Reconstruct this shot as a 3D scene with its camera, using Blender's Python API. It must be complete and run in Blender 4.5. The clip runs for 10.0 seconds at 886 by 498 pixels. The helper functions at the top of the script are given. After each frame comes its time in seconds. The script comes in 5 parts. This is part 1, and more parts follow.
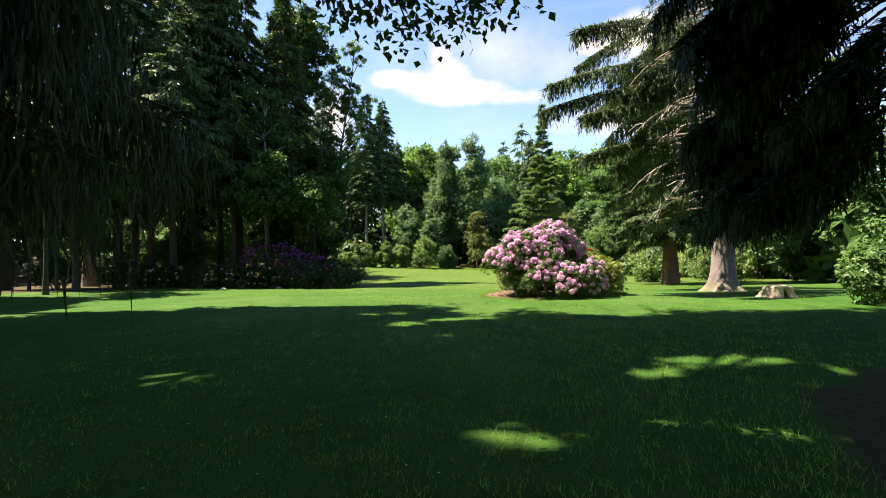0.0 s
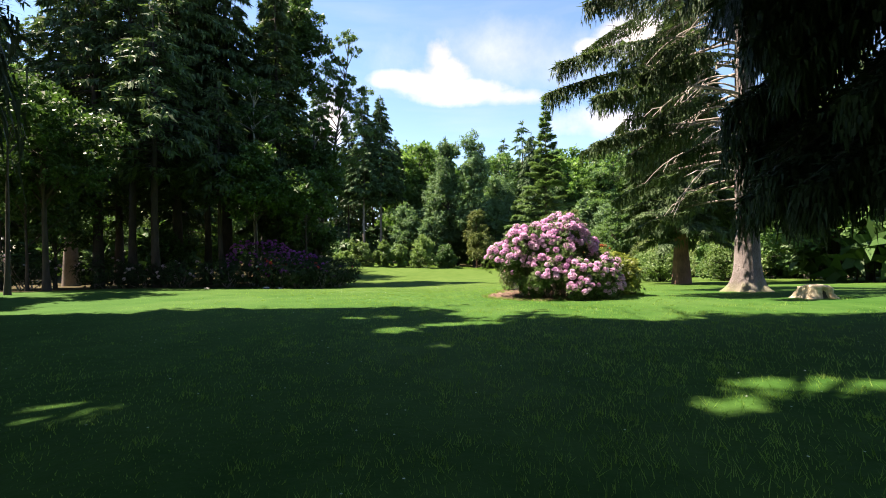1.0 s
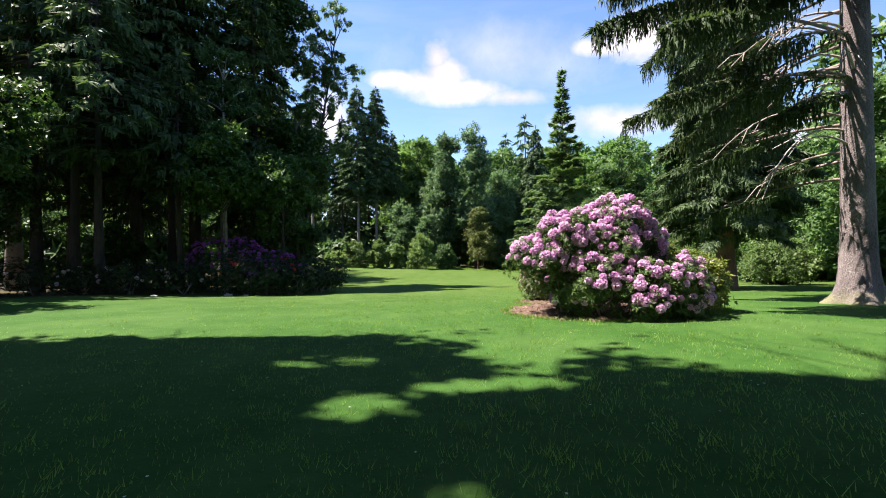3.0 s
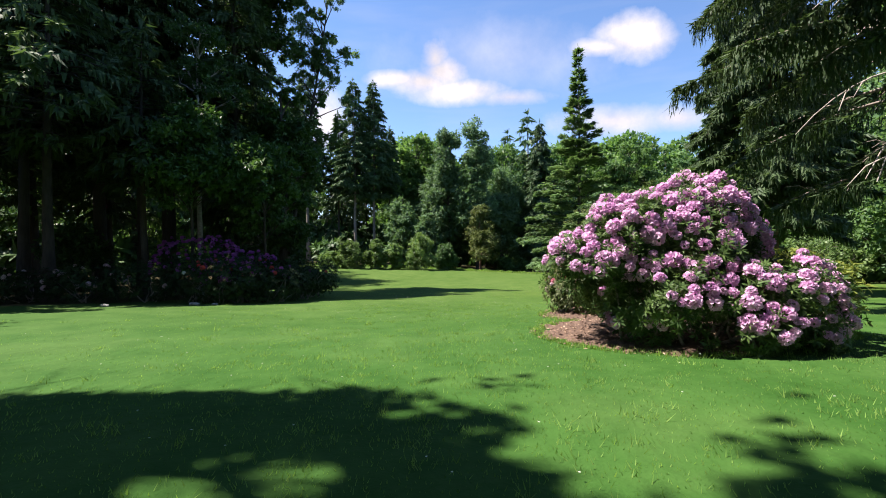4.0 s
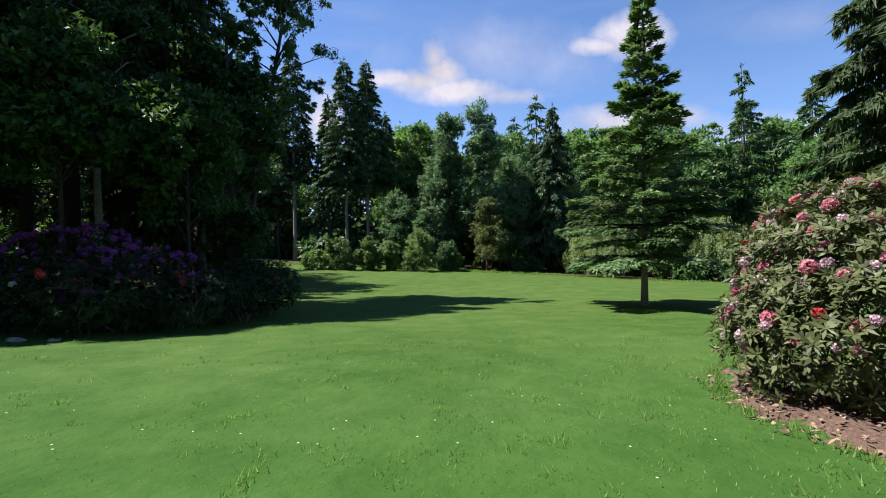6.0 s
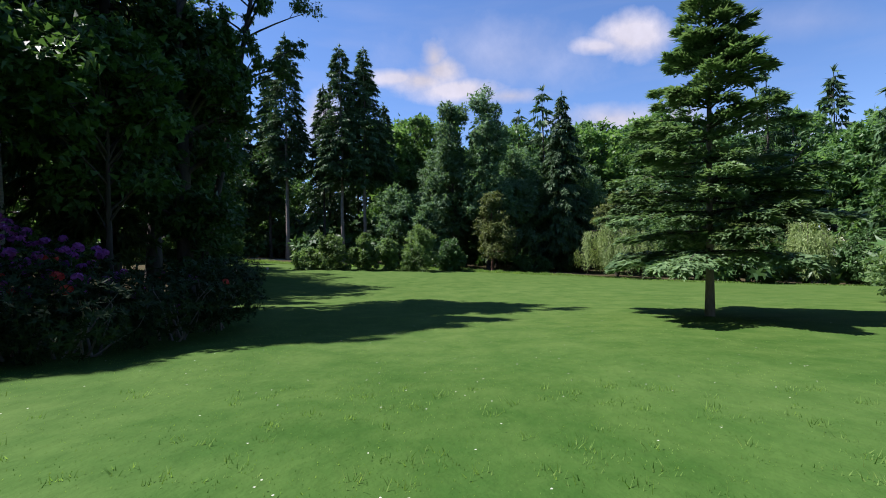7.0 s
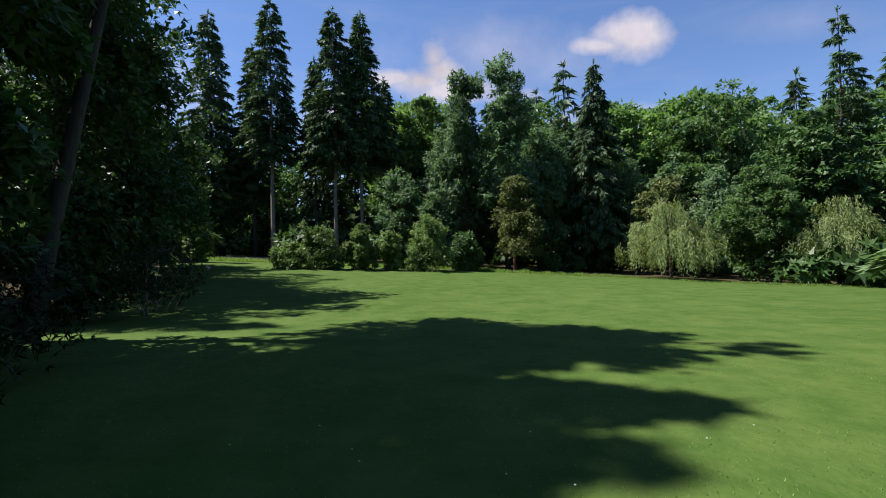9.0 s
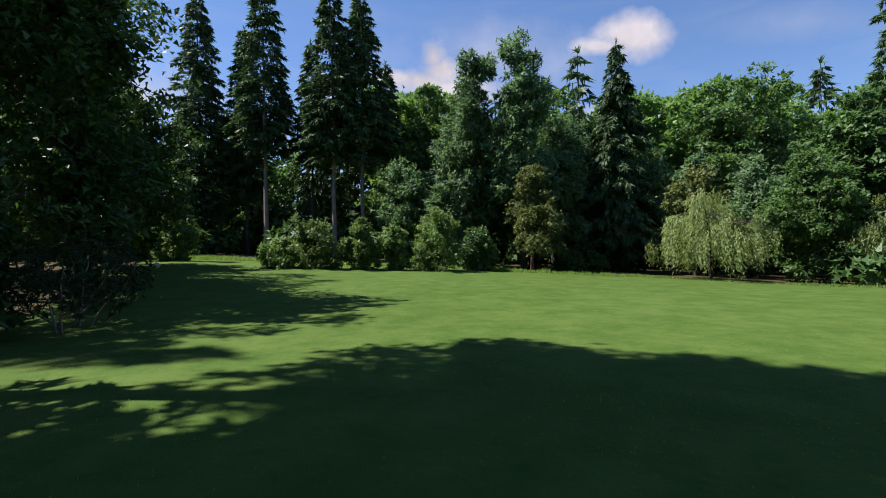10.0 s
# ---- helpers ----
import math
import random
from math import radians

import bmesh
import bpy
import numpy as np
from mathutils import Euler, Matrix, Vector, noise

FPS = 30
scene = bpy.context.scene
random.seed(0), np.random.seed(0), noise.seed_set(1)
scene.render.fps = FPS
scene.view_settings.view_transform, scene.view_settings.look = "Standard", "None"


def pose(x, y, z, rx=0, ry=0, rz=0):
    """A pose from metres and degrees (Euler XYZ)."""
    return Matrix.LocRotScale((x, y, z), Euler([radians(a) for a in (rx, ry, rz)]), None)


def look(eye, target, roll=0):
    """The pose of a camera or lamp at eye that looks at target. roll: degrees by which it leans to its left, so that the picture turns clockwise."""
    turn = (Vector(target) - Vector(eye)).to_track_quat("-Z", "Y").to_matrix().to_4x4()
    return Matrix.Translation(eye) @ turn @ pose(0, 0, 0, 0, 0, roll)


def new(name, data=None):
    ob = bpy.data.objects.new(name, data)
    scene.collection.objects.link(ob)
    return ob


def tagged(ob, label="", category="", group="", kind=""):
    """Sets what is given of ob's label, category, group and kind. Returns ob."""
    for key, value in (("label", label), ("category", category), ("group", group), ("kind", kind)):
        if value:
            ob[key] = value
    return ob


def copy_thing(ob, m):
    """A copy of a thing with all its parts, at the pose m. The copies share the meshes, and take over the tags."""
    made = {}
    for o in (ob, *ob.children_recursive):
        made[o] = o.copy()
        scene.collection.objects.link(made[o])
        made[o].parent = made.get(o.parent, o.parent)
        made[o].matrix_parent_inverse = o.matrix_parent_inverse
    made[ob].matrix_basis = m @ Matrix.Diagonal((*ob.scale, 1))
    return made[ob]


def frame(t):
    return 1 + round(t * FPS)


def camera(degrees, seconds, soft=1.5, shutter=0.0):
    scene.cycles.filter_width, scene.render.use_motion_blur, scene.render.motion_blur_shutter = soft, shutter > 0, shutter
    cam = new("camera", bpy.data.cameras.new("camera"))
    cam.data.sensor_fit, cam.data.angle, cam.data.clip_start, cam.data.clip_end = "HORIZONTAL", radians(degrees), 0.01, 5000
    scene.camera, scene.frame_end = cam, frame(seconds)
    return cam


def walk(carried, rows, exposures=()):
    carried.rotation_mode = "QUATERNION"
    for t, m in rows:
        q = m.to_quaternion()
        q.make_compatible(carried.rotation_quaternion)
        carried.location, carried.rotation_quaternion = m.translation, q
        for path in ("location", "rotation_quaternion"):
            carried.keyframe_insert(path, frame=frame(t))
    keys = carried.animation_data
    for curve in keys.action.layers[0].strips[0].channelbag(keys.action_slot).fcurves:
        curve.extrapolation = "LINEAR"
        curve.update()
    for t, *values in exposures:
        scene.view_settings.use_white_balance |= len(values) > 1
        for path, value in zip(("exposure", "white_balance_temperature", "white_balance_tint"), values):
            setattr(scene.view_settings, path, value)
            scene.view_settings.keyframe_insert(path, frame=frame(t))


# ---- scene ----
cam = camera(89.5, 10.0, 1.0)
METRES, EYE, TILT, LEAN, TURN = 34.0, 1.7, 0.0, 0.0, 0.0
ROWS = [
    (0.0, 0.0, 0.0, 0.0, 0.0, 0.2, 0.82),
    (0.5, 0.001, 0.0201, -0.0019, -0.04, 0.2, 0.8),
    (1.0, 0.0015, 0.0475, -0.0043, -0.1, 0.2, 0.79),
    (1.5, 0.0011, 0.073, -0.0057, -0.16, 0.19, 0.76),
    (2.0, 0.0006, 0.1074, -0.0058, -0.21, 0.21, 0.79),
    (2.5, -0.0005, 0.1393, -0.0065, -0.27, 0.25, 0.76),
    (4.0, -0.0081, 0.2673, -0.0059, -0.44, 0.22, 0.95),
    (4.5, -0.0102, 0.3126, -0.0046, -0.46, 0.18, 1.01),
    (5.0, -0.0122, 0.3708, -0.0053, -0.53, 0.18, 1.02),
    (5.5, -0.0142, 0.4225, -0.0071, -0.54, 0.15, 1.03),
    (6.0, -0.0172, 0.4857, -0.0091, -0.57, 0.15, 1.05),
    (7.5, -0.0281, 0.6661, -0.0172, -0.55, 0.09, 1.05),
    (8.0, -0.0364, 0.7361, -0.0213, -0.57, 0.1, 1.04),
    (8.5, -0.046, 0.795, -0.0235, -0.61, 0.1, 1.04),
    (9.0, -0.0576, 0.8652, -0.0255, -0.61, 0.11, 1.05),
    (9.5, -0.0688, 0.9239, -0.0283, -0.64, 0.12, 1.03),
    (10.0, -0.0815, 0.9939, -0.0319, -0.62, 0.12, 1.04),
]
walk(cam, [(t, pose(0, 0, EYE, TILT, LEAN, TURN) @ pose(METRES * x, METRES * y, METRES * z, 90 + pitch, roll, yaw)) for t, x, y, z, yaw, pitch, roll in ROWS],
     ((0.0, 2.1, 8000, 16), (2.5, 2.0, 6950, 22), (4.0, 1.6, 6700, 18), (4.5, 1.55, 6650, 18), (5.0, 1.43, 6600, 22), (5.5, 1.2, 6150, 19), (6.0, 1.2, 6300, 19), (7.5, 1.0, 5950, 23), (8.5, 0.95, 6250, 22), (10.0, 1.05, 6500, 19)))


# world: blue summer sky with a few cumulus clouds, sun high on the left
SUN_EL, SUN_AZ = radians(60), math.atan2(-1.0, 0.17)   # azimuth from +y towards +x
to_sun = Vector((math.cos(SUN_EL) * math.sin(SUN_AZ), math.cos(SUN_EL) * math.cos(SUN_AZ), math.sin(SUN_EL)))
world = bpy.data.worlds.new("sky")
scene.world = world
world.use_nodes = True
wn, wl = world.node_tree.nodes, world.node_tree.links
wn.clear()


def wnode(kind, **values):
    n = wn.new(kind)
    for k, v in values.items():
        n.inputs[k].default_value = v
    return n


def wmath(op, a, b=None, c=None):
    n = wn.new("ShaderNodeMath")
    n.operation = op
    for i, v in enumerate((a, b, c)):
        if v is None:
            continue
        if isinstance(v, (int, float)):
            n.inputs[i].default_value = v
        else:
            wl.new(v, n.inputs[i])
    return n.outputs[0]


sky = wn.new("ShaderNodeTexSky")
sky.sky_type, sky.sun_disc = "NISHITA", False
sky.sun_elevation, sky.sun_rotation = SUN_EL, SUN_AZ
sky.altitude, sky.air_density, sky.dust_density, sky.ozone_density = 400, 1.0, 0.05, 4.0
coord = wn.new("ShaderNodeTexCoord")
sep = wn.new("ShaderNodeSeparateXYZ")
wl.new(coord.outputs["Generated"], sep.inputs[0])
ahead = wmath("MAXIMUM", sep.outputs[1], 0.05)
across, above = wmath("DIVIDE", sep.outputs[0], ahead), wmath("DIVIDE", sep.outputs[2], ahead)
puff = wn.new("ShaderNodeTexNoise")
puff.inputs["Scale"].default_value, puff.inputs["Detail"].default_value, puff.inputs["Roughness"].default_value = 7.0, 7.0, 0.62
wl.new(coord.outputs["Generated"], puff.inputs["Vector"])
wisp = wn.new("ShaderNodeTexNoise")
wisp.inputs["Scale"].default_value, wisp.inputs["Detail"].default_value = 3.0, 5.0
wl.new(coord.outputs["Generated"], wisp.inputs["Vector"])
cover = None
# centre across, centre above, half width, half height, softness, weight
for cx, cy, rx, ry, soft, weight in ((-0.004, 0.432, 0.040, 0.050, 1.7, 1.0), (0.012, 0.402, 0.070, 0.045, 1.7, 1.0), (-0.03, 0.380, 0.080, 0.034, 1.7, 1.0), (-0.085, 0.386, 0.075, 0.022, 1.6, 0.95), (0.05, 0.358, 0.125, 0.032, 1.5, 1.0), (0.165, 0.342, 0.10, 0.022, 1.3, 0.85),
                                     (0.45, 0.475, 0.095, 0.055, 1.6, 1.0), (0.37, 0.452, 0.075, 0.022, 1.4, 0.95), (0.40, 0.285, 0.16, 0.040, 1.4, 0.9), (0.54, 0.29, 0.10, 0.035, 1.4, 0.9),
                                     (-0.25, 0.29, 0.06, 0.07, 1.4, 0.95), (0.13, 0.43, 0.26, 0.10, 0.8, 0.5), (0.85, 0.5, 0.3, 0.05, 0.7, 0.3),
                                     (0.78, 0.25, 0.22, 0.05, 1.0, 0.8), (-0.7, 0.35, 0.25, 0.1, 1.2, 0.9)):
    dx = wmath("DIVIDE", wmath("SUBTRACT", across, cx), rx)
    dy = wmath("DIVIDE", wmath("SUBTRACT", above, cy), ry)
    far = wmath("SQRT", wmath("ADD", wmath("MULTIPLY", dx, dx), wmath("MULTIPLY", dy, dy)))
    ragged = wmath("ADD", far, wmath("MULTIPLY", wmath("SUBTRACT", puff.outputs[0], 0.5), 1.8))
    blob = wmath("MULTIPLY", wmath("MULTIPLY", wmath("SUBTRACT", 1.12, ragged), soft * 0.75), weight)
    n = wn.new("ShaderNodeClamp")
    wl.new(blob, n.inputs[0])
    n.inputs["Max"].default_value = weight
    cover = n.outputs[0] if cover is None else wmath("MAXIMUM", cover, n.outputs[0])
# thin high streaks
streak_map = wn.new("ShaderNodeMapping")
streak_map.inputs["Rotation"].default_value, streak_map.inputs["Scale"].default_value = (0, 0.45, 0), (1.2, 1.2, 7.0)
wl.new(coord.outputs["Generated"], streak_map.inputs[0])
wl.new(streak_map.outputs[0], wisp.inputs["Vector"])
streak = wn.new("ShaderNodeMapRange")
wl.new(wisp.outputs[0], streak.inputs[0])
streak.inputs[1].default_value, streak.inputs[2].default_value, streak.inputs[4].default_value = 0.50, 0.8, 0.13
cover = wmath("MAXIMUM", cover, streak.outputs[0])
vivid = wn.new("ShaderNodeHueSaturation")
vivid.inputs["Saturation"].default_value, vivid.inputs["Value"].default_value = 1.08, 1.18
wl.new(sky.outputs[0], vivid.inputs["Color"])
body = wn.new("ShaderNodeMapRange")
wl.new(puff.outputs[0], body.inputs[0])
body.inputs[1].default_value, body.inputs[2].default_value, body.inputs[3].default_value, body.inputs[4].default_value = 0.3, 0.62, 5.8, 4.3
tone = wn.new("ShaderNodeCombineColor")
wl.new(body.outputs[0], tone.inputs[0])
wl.new(wmath("MULTIPLY", body.outputs[0], 0.985), tone.inputs[1])
wl.new(wmath("MULTIPLY", body.outputs[0], 1.03), tone.inputs[2])
mix = wn.new("ShaderNodeMix")
mix.data_type = "RGBA"
wl.new(cover, mix.inputs[0])
wl.new(vivid.outputs[0], mix.inputs[6])
wl.new(tone.outputs[0], mix.inputs[7])
bg = wnode("ShaderNodeBackground", Strength=0.068)
wl.new(mix.outputs[2], bg.inputs[0])
wl.new(bg.outputs[0], wn.new("ShaderNodeOutputWorld").inputs[0])

sun = new("sun", bpy.data.lights.new("sun", "SUN"))
sun.data.energy, sun.data.angle, sun.data.color = 5.0, radians(0.53), (1.0, 0.95, 0.87)
sun.matrix_world = look(to_sun * 60, (0, 0, 0))


# ---- materials ----
def nodes_of(name):
    m = bpy.data.materials.new(name)
    m.use_nodes = True
    nt = m.node_tree
    bsdf = nt.nodes["Principled BSDF"]
    return m, nt, bsdf


def noise_node(nt, scale, detail=4.0, rough=0.6, coords="Object"):
    tc = nt.nodes.new("ShaderNodeTexCoord")
    n = nt.nodes.new("ShaderNodeTexNoise")
    n.inputs["Scale"].default_value, n.inputs["Detail"].default_value, n.inputs["Roughness"].default_value = scale, detail, rough
    nt.links.new(tc.outputs[coords], n.inputs["Vector"])
    return n


def ramp(nt, fac, stops):
    r = nt.nodes.new("ShaderNodeValToRGB")
    els = r.color_ramp.elements
    while len(els) < len(stops):
        els.new(0.5)
    for e, (p, c) in zip(els, stops):
        e.position, e.color = p, (*c, 1)
    nt.links.new(fac, r.inputs[0])
    return r.outputs[0]


def mixed(nt, fac, a, b, mode="MIX"):
    n = nt.nodes.new("ShaderNodeMix")
    n.data_type, n.blend_type = "RGBA", mode
    for sock, v in ((n.inputs[0], fac), (n.inputs[6], a), (n.inputs[7], b)):
        if isinstance(v, (int, float)):
            sock.default_value = v
        elif isinstance(v, tuple):
            sock.default_value = (*v, 1)
        else:
            nt.links.new(v, sock)
    return n.outputs[2]


def bumped(nt, bsdf, height, strength, distance):
    b = nt.nodes.new("ShaderNodeBump")
    b.inputs["Strength"].default_value, b.inputs["Distance"].default_value = strength, distance
    nt.links.new(height, b.inputs["Height"])
    nt.links.new(b.outputs[0], bsdf.inputs["Normal"])


def leaf_mat(name, dark, light, through_light=0.25, rough=0.5, patch=0.5, shine=0.2):
    """Foliage: every leaf takes its own tone, whole boughs drift between the two colours."""
    m, nt, bsdf = nodes_of(name)
    geo = nt.nodes.new("ShaderNodeNewGeometry")
    n = noise_node(nt, patch, 3)
    mid = nt.nodes.new("ShaderNodeMath")
    mid.operation = "MULTIPLY_ADD"
    nt.links.new(geo.outputs["Random Per Island"], mid.inputs[0])
    mid.inputs[1].default_value = 0.7
    shift = nt.nodes.new("ShaderNodeMath")
    shift.operation = "MULTIPLY_ADD"
    nt.links.new(n.outputs[0], shift.inputs[0])
    shift.inputs[1].default_value, shift.inputs[2].default_value = 1.2, -0.45
    nt.links.new(shift.outputs[0], mid.inputs[2])
    info = nt.nodes.new("ShaderNodeObjectInfo")
    col = ramp(nt, mid.outputs[0], ((0.0, dark), (1.0, light)))
    hue = nt.nodes.new("ShaderNodeHueSaturation")
    vary = nt.nodes.new("ShaderNodeMapRange")
    nt.links.new(info.outputs["Random"], vary.inputs[0])
    vary.inputs[3].default_value, vary.inputs[4].default_value = 0.8, 1.15
    nt.links.new(vary.outputs[0], hue.inputs["Value"])
    nt.links.new(col, hue.inputs["Color"])
    nt.links.new(hue.outputs[0], bsdf.inputs["Base Color"])
    bsdf.inputs["Roughness"].default_value = rough
    bsdf.inputs["Specular IOR Level"].default_value = shine
    tr = nt.nodes.new("ShaderNodeBsdfTranslucent")
    warm = mixed(nt, 1.0, hue.outputs[0], (1.28, 1.34, 0.75), "MULTIPLY")
    nt.links.new(warm, tr.inputs[0])
    ms = nt.nodes.new("ShaderNodeMixShader")
    ms.inputs[0].default_value = through_light
    nt.links.new(bsdf.outputs[0], ms.inputs[1])
    nt.links.new(tr.outputs[0], ms.inputs[2])
    nt.links.new(ms.outputs[0], nt.nodes["Material Output"].inputs[0])
    return m


def bark_mat(name, dark, light, moss=None, stretch=0.25, scale=9.0, depth=0.03):
    m, nt, bsdf = nodes_of(name)
    tc, mp = nt.nodes.new("ShaderNodeTexCoord"), nt.nodes.new("ShaderNodeMapping")
    mp.inputs["Scale"].default_value = (1, 1, stretch)
    nt.links.new(tc.outputs["Object"], mp.inputs[0])
    v = nt.nodes.new("ShaderNodeTexVoronoi")
    v.feature = "DISTANCE_TO_EDGE"
    v.inputs["Scale"].default_value = scale
    n = nt.nodes.new("ShaderNodeTexNoise")
    n.inputs["Scale"].default_value, n.inputs["Detail"].default_value = scale * 1.7, 6
    nt.links.new(mp.outputs[0], n.inputs["Vector"])
    warp = mixed(nt, 0.12, mp.outputs[0], n.outputs[1])
    nt.links.new(warp, v.inputs["Vector"])
    scale_col = ramp(nt, v.outputs[0], ((0.0, dark), (0.25, light)))
    grain = mixed(nt, 0.6, scale_col, ramp(nt, n.outputs[0], ((0.3, dark), (0.7, light))))
    big = noise_node(nt, 0.8, 3)
    col = mixed(nt, 0.5, grain, ramp(nt, big.outputs[0], ((0.3, tuple(c * 0.7 for c in dark)), (0.7, light))))
    if moss:
        sepz = nt.nodes.new("ShaderNodeSeparateXYZ")
        nt.links.new(tc.outputs["Object"], sepz.inputs[0])
        patchy = noise_node(nt, 2.5, 5)
        low = nt.nodes.new("ShaderNodeMath")
        low.operation = "MULTIPLY_ADD"
        nt.links.new(sepz.outputs[2], low.inputs[0])
        low.inputs[1].default_value = -0.9
        nt.links.new(patchy.outputs[0], low.inputs[2])
        f = ramp(nt, low.outputs[0], ((0.1, (0, 0, 0)), (0.55, (0.8, 0.8, 0.8))))
        col = mixed(nt, f, col, moss)
    nt.links.new(col, bsdf.inputs["Base Color"])
    bsdf.inputs["Roughness"].default_value = 0.9
    bumped(nt, bsdf, v.outputs[0], 0.7, depth)
    return m


def lawn_mat():
    m, nt, bsdf = nodes_of("lawn")
    fine, tuft, wide = noise_node(nt, 38, 5, 0.7), noise_node(nt, 5, 4), noise_node(nt, 0.22, 4)
    a = ramp(nt, fine.outputs[0], ((0.3, (0.0143, 0.0477, 0.0063)), (0.7, (0.0357, 0.0984, 0.0169))))
    b = ramp(nt, tuft.outputs[0], ((0.3, (0.0160, 0.0570, 0.0081)), (0.7, (0.0384, 0.1023, 0.0197))))
    c = mixed(nt, 0.6, a, b)
    mottle = noise_node(nt, 1.1, 6, 0.7)
    c = mixed(nt, 0.5, c, ramp(nt, mottle.outputs[0], ((0.36, (0.0118, 0.0490, 0.0055)), (0.64, (0.0489, 0.1130, 0.0220)))))
    c = mixed(nt, 0.4, c, ramp(nt, wide.outputs[0], ((0.38, (0.0154, 0.0608, 0.0071)), (0.5, (0.0280, 0.0815, 0.0144)), (0.62, (0.0566, 0.1115, 0.0269)))))
    # the far half of the lawn is yellower
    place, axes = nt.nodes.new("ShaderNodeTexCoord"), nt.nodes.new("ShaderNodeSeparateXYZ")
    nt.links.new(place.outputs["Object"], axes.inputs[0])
    yellowing = nt.nodes.new("ShaderNodeMapRange")
    nt.links.new(axes.outputs[1], yellowing.inputs[0])
    yellowing.inputs[1].default_value, yellowing.inputs[2].default_value, yellowing.inputs[4].default_value = 17, 34, 0.62
    c = mixed(nt, yellowing.outputs[0], c, ramp(nt, mottle.outputs[0], ((0.38, (0.0480, 0.0890, 0.0140)), (0.62, (0.0820, 0.1200, 0.0255)))))
    # forest floor beyond the lawn; soil darkened for the shade under the willows
    at = nt.nodes.new("ShaderNodeAttribute")
    at.attribute_name = "floor"
    leafy = noise_node(nt, 14, 6, 0.7)
    soil = ramp(nt, leafy.outputs[0], ((0.3, (0.030, 0.020, 0.011)), (0.5, (0.060, 0.042, 0.024)), (0.6, (0.040, 0.060, 0.016)), (0.8, (0.075, 0.095, 0.032))))
    edge = nt.nodes.new("ShaderNodeMath")
    edge.operation = "MULTIPLY_ADD"
    nt.links.new(tuft.outputs[0], edge.inputs[0])
    edge.inputs[1].default_value = 0.7
    nt.links.new(at.outputs["Fac"], edge.inputs[2])
    c = mixed(nt, ramp(nt, edge.outputs[0], ((0.75, (0, 0, 0)), (0.95, (1, 1, 1)))), c, soil)
    nt.links.new(c, bsdf.inputs["Base Color"])
    bsdf.inputs["Roughness"].default_value = 0.9
    bsdf.inputs["Specular IOR Level"].default_value = 0.09
    bumped(nt, bsdf, tuft.outputs[0], 0.6, 0.06)
    return m


def chip_mat(name, stops, scale=3.0, rough=0.9):
    """Loose pieces, each of its own tone."""
    m, nt, bsdf = nodes_of(name)
    geo = nt.nodes.new("ShaderNodeNewGeometry")
    n = noise_node(nt, scale, 4)
    col = ramp(nt, geo.outputs["Random Per Island"], stops)
    nt.links.new(mixed(nt, 0.25, col, ramp(nt, n.outputs[0], ((0.3, stops[0][1]), (0.7, stops[-1][1])))), bsdf.inputs["Base Color"])
    bsdf.inputs["Roughness"].default_value = rough
    return m


def plain_mat(name, a, b, scale=6.0, rough=0.8, bump=0.0):
    m, nt, bsdf = nodes_of(name)
    n = noise_node(nt, scale, 6)
    nt.links.new(ramp(nt, n.outputs[0], ((0.3, a), (0.7, b))), bsdf.inputs["Base Color"])
    bsdf.inputs["Roughness"].default_value = rough
    if bump:
        bumped(nt, bsdf, n.outputs[0], 0.8, bump)
    return m


def petal_mat(name, a, b):
    m, nt, bsdf = nodes_of(name)
    geo, info = nt.nodes.new("ShaderNodeNewGeometry"), nt.nodes.new("ShaderNodeObjectInfo")
    half = nt.nodes.new("ShaderNodeMath")
    half.operation = "MULTIPLY_ADD"
    nt.links.new(geo.outputs["Random Per Island"], half.inputs[0])
    half.inputs[1].default_value = 0.5
    other = nt.nodes.new("ShaderNodeMath")
    other.operation = "MULTIPLY"
    nt.links.new(info.outputs["Random"], other.inputs[0])
    other.inputs[1].default_value = 0.5
    nt.links.new(other.outputs[0], half.inputs[2])
    col = ramp(nt, half.outputs[0], ((0.05, a), (0.95, b)))
    nt.links.new(col, bsdf.inputs["Base Color"])
    bsdf.inputs["Roughness"].default_value = 0.6
    tr = nt.nodes.new("ShaderNodeBsdfTranslucent")
    nt.links.new(col, tr.inputs[0])
    ms = nt.nodes.new("ShaderNodeMixShader")
    ms.inputs[0].default_value = 0.45
    nt.links.new(bsdf.outputs[0], ms.inputs[1])
    nt.links.new(tr.outputs[0], ms.inputs[2])
    nt.links.new(ms.outputs[0], nt.nodes["Material Output"].inputs[0])
    return m


M_LAWN = lawn_mat()
M_BLADE = leaf_mat("grass_blade", (0.085, 0.185, 0.036), (0.255, 0.385, 0.110), 0.5, 0.7, 1.5, 0.06)
M_SPRUCE = leaf_mat("spruce_needles", (0.022, 0.053, 0.023), (0.095, 0.170, 0.068), 0.2, 0.55)
M_OLDSPRUCE = leaf_mat("old_spruce_needles", (0.023, 0.049, 0.022), (0.092, 0.140, 0.062), 0.25, 0.55)
M_FIR = leaf_mat("fir_needles", (0.048, 0.108, 0.046), (0.180, 0.275, 0.118), 0.32, 0.5)
# larch, yew, broad and fresh leaves: far haze mixed into their colours
M_LARCH = leaf_mat("hazy_larch_needles", (0.054, 0.114, 0.054), (0.156, 0.258, 0.128), 0.38, 0.6)
M_YEW = leaf_mat("yew_needles", (0.051, 0.081, 0.022), (0.186, 0.220, 0.070), 0.25, 0.6)
M_BROAD = leaf_mat("broad_leaves", (0.043, 0.102, 0.031), (0.145, 0.255, 0.090), 0.45, 0.45)
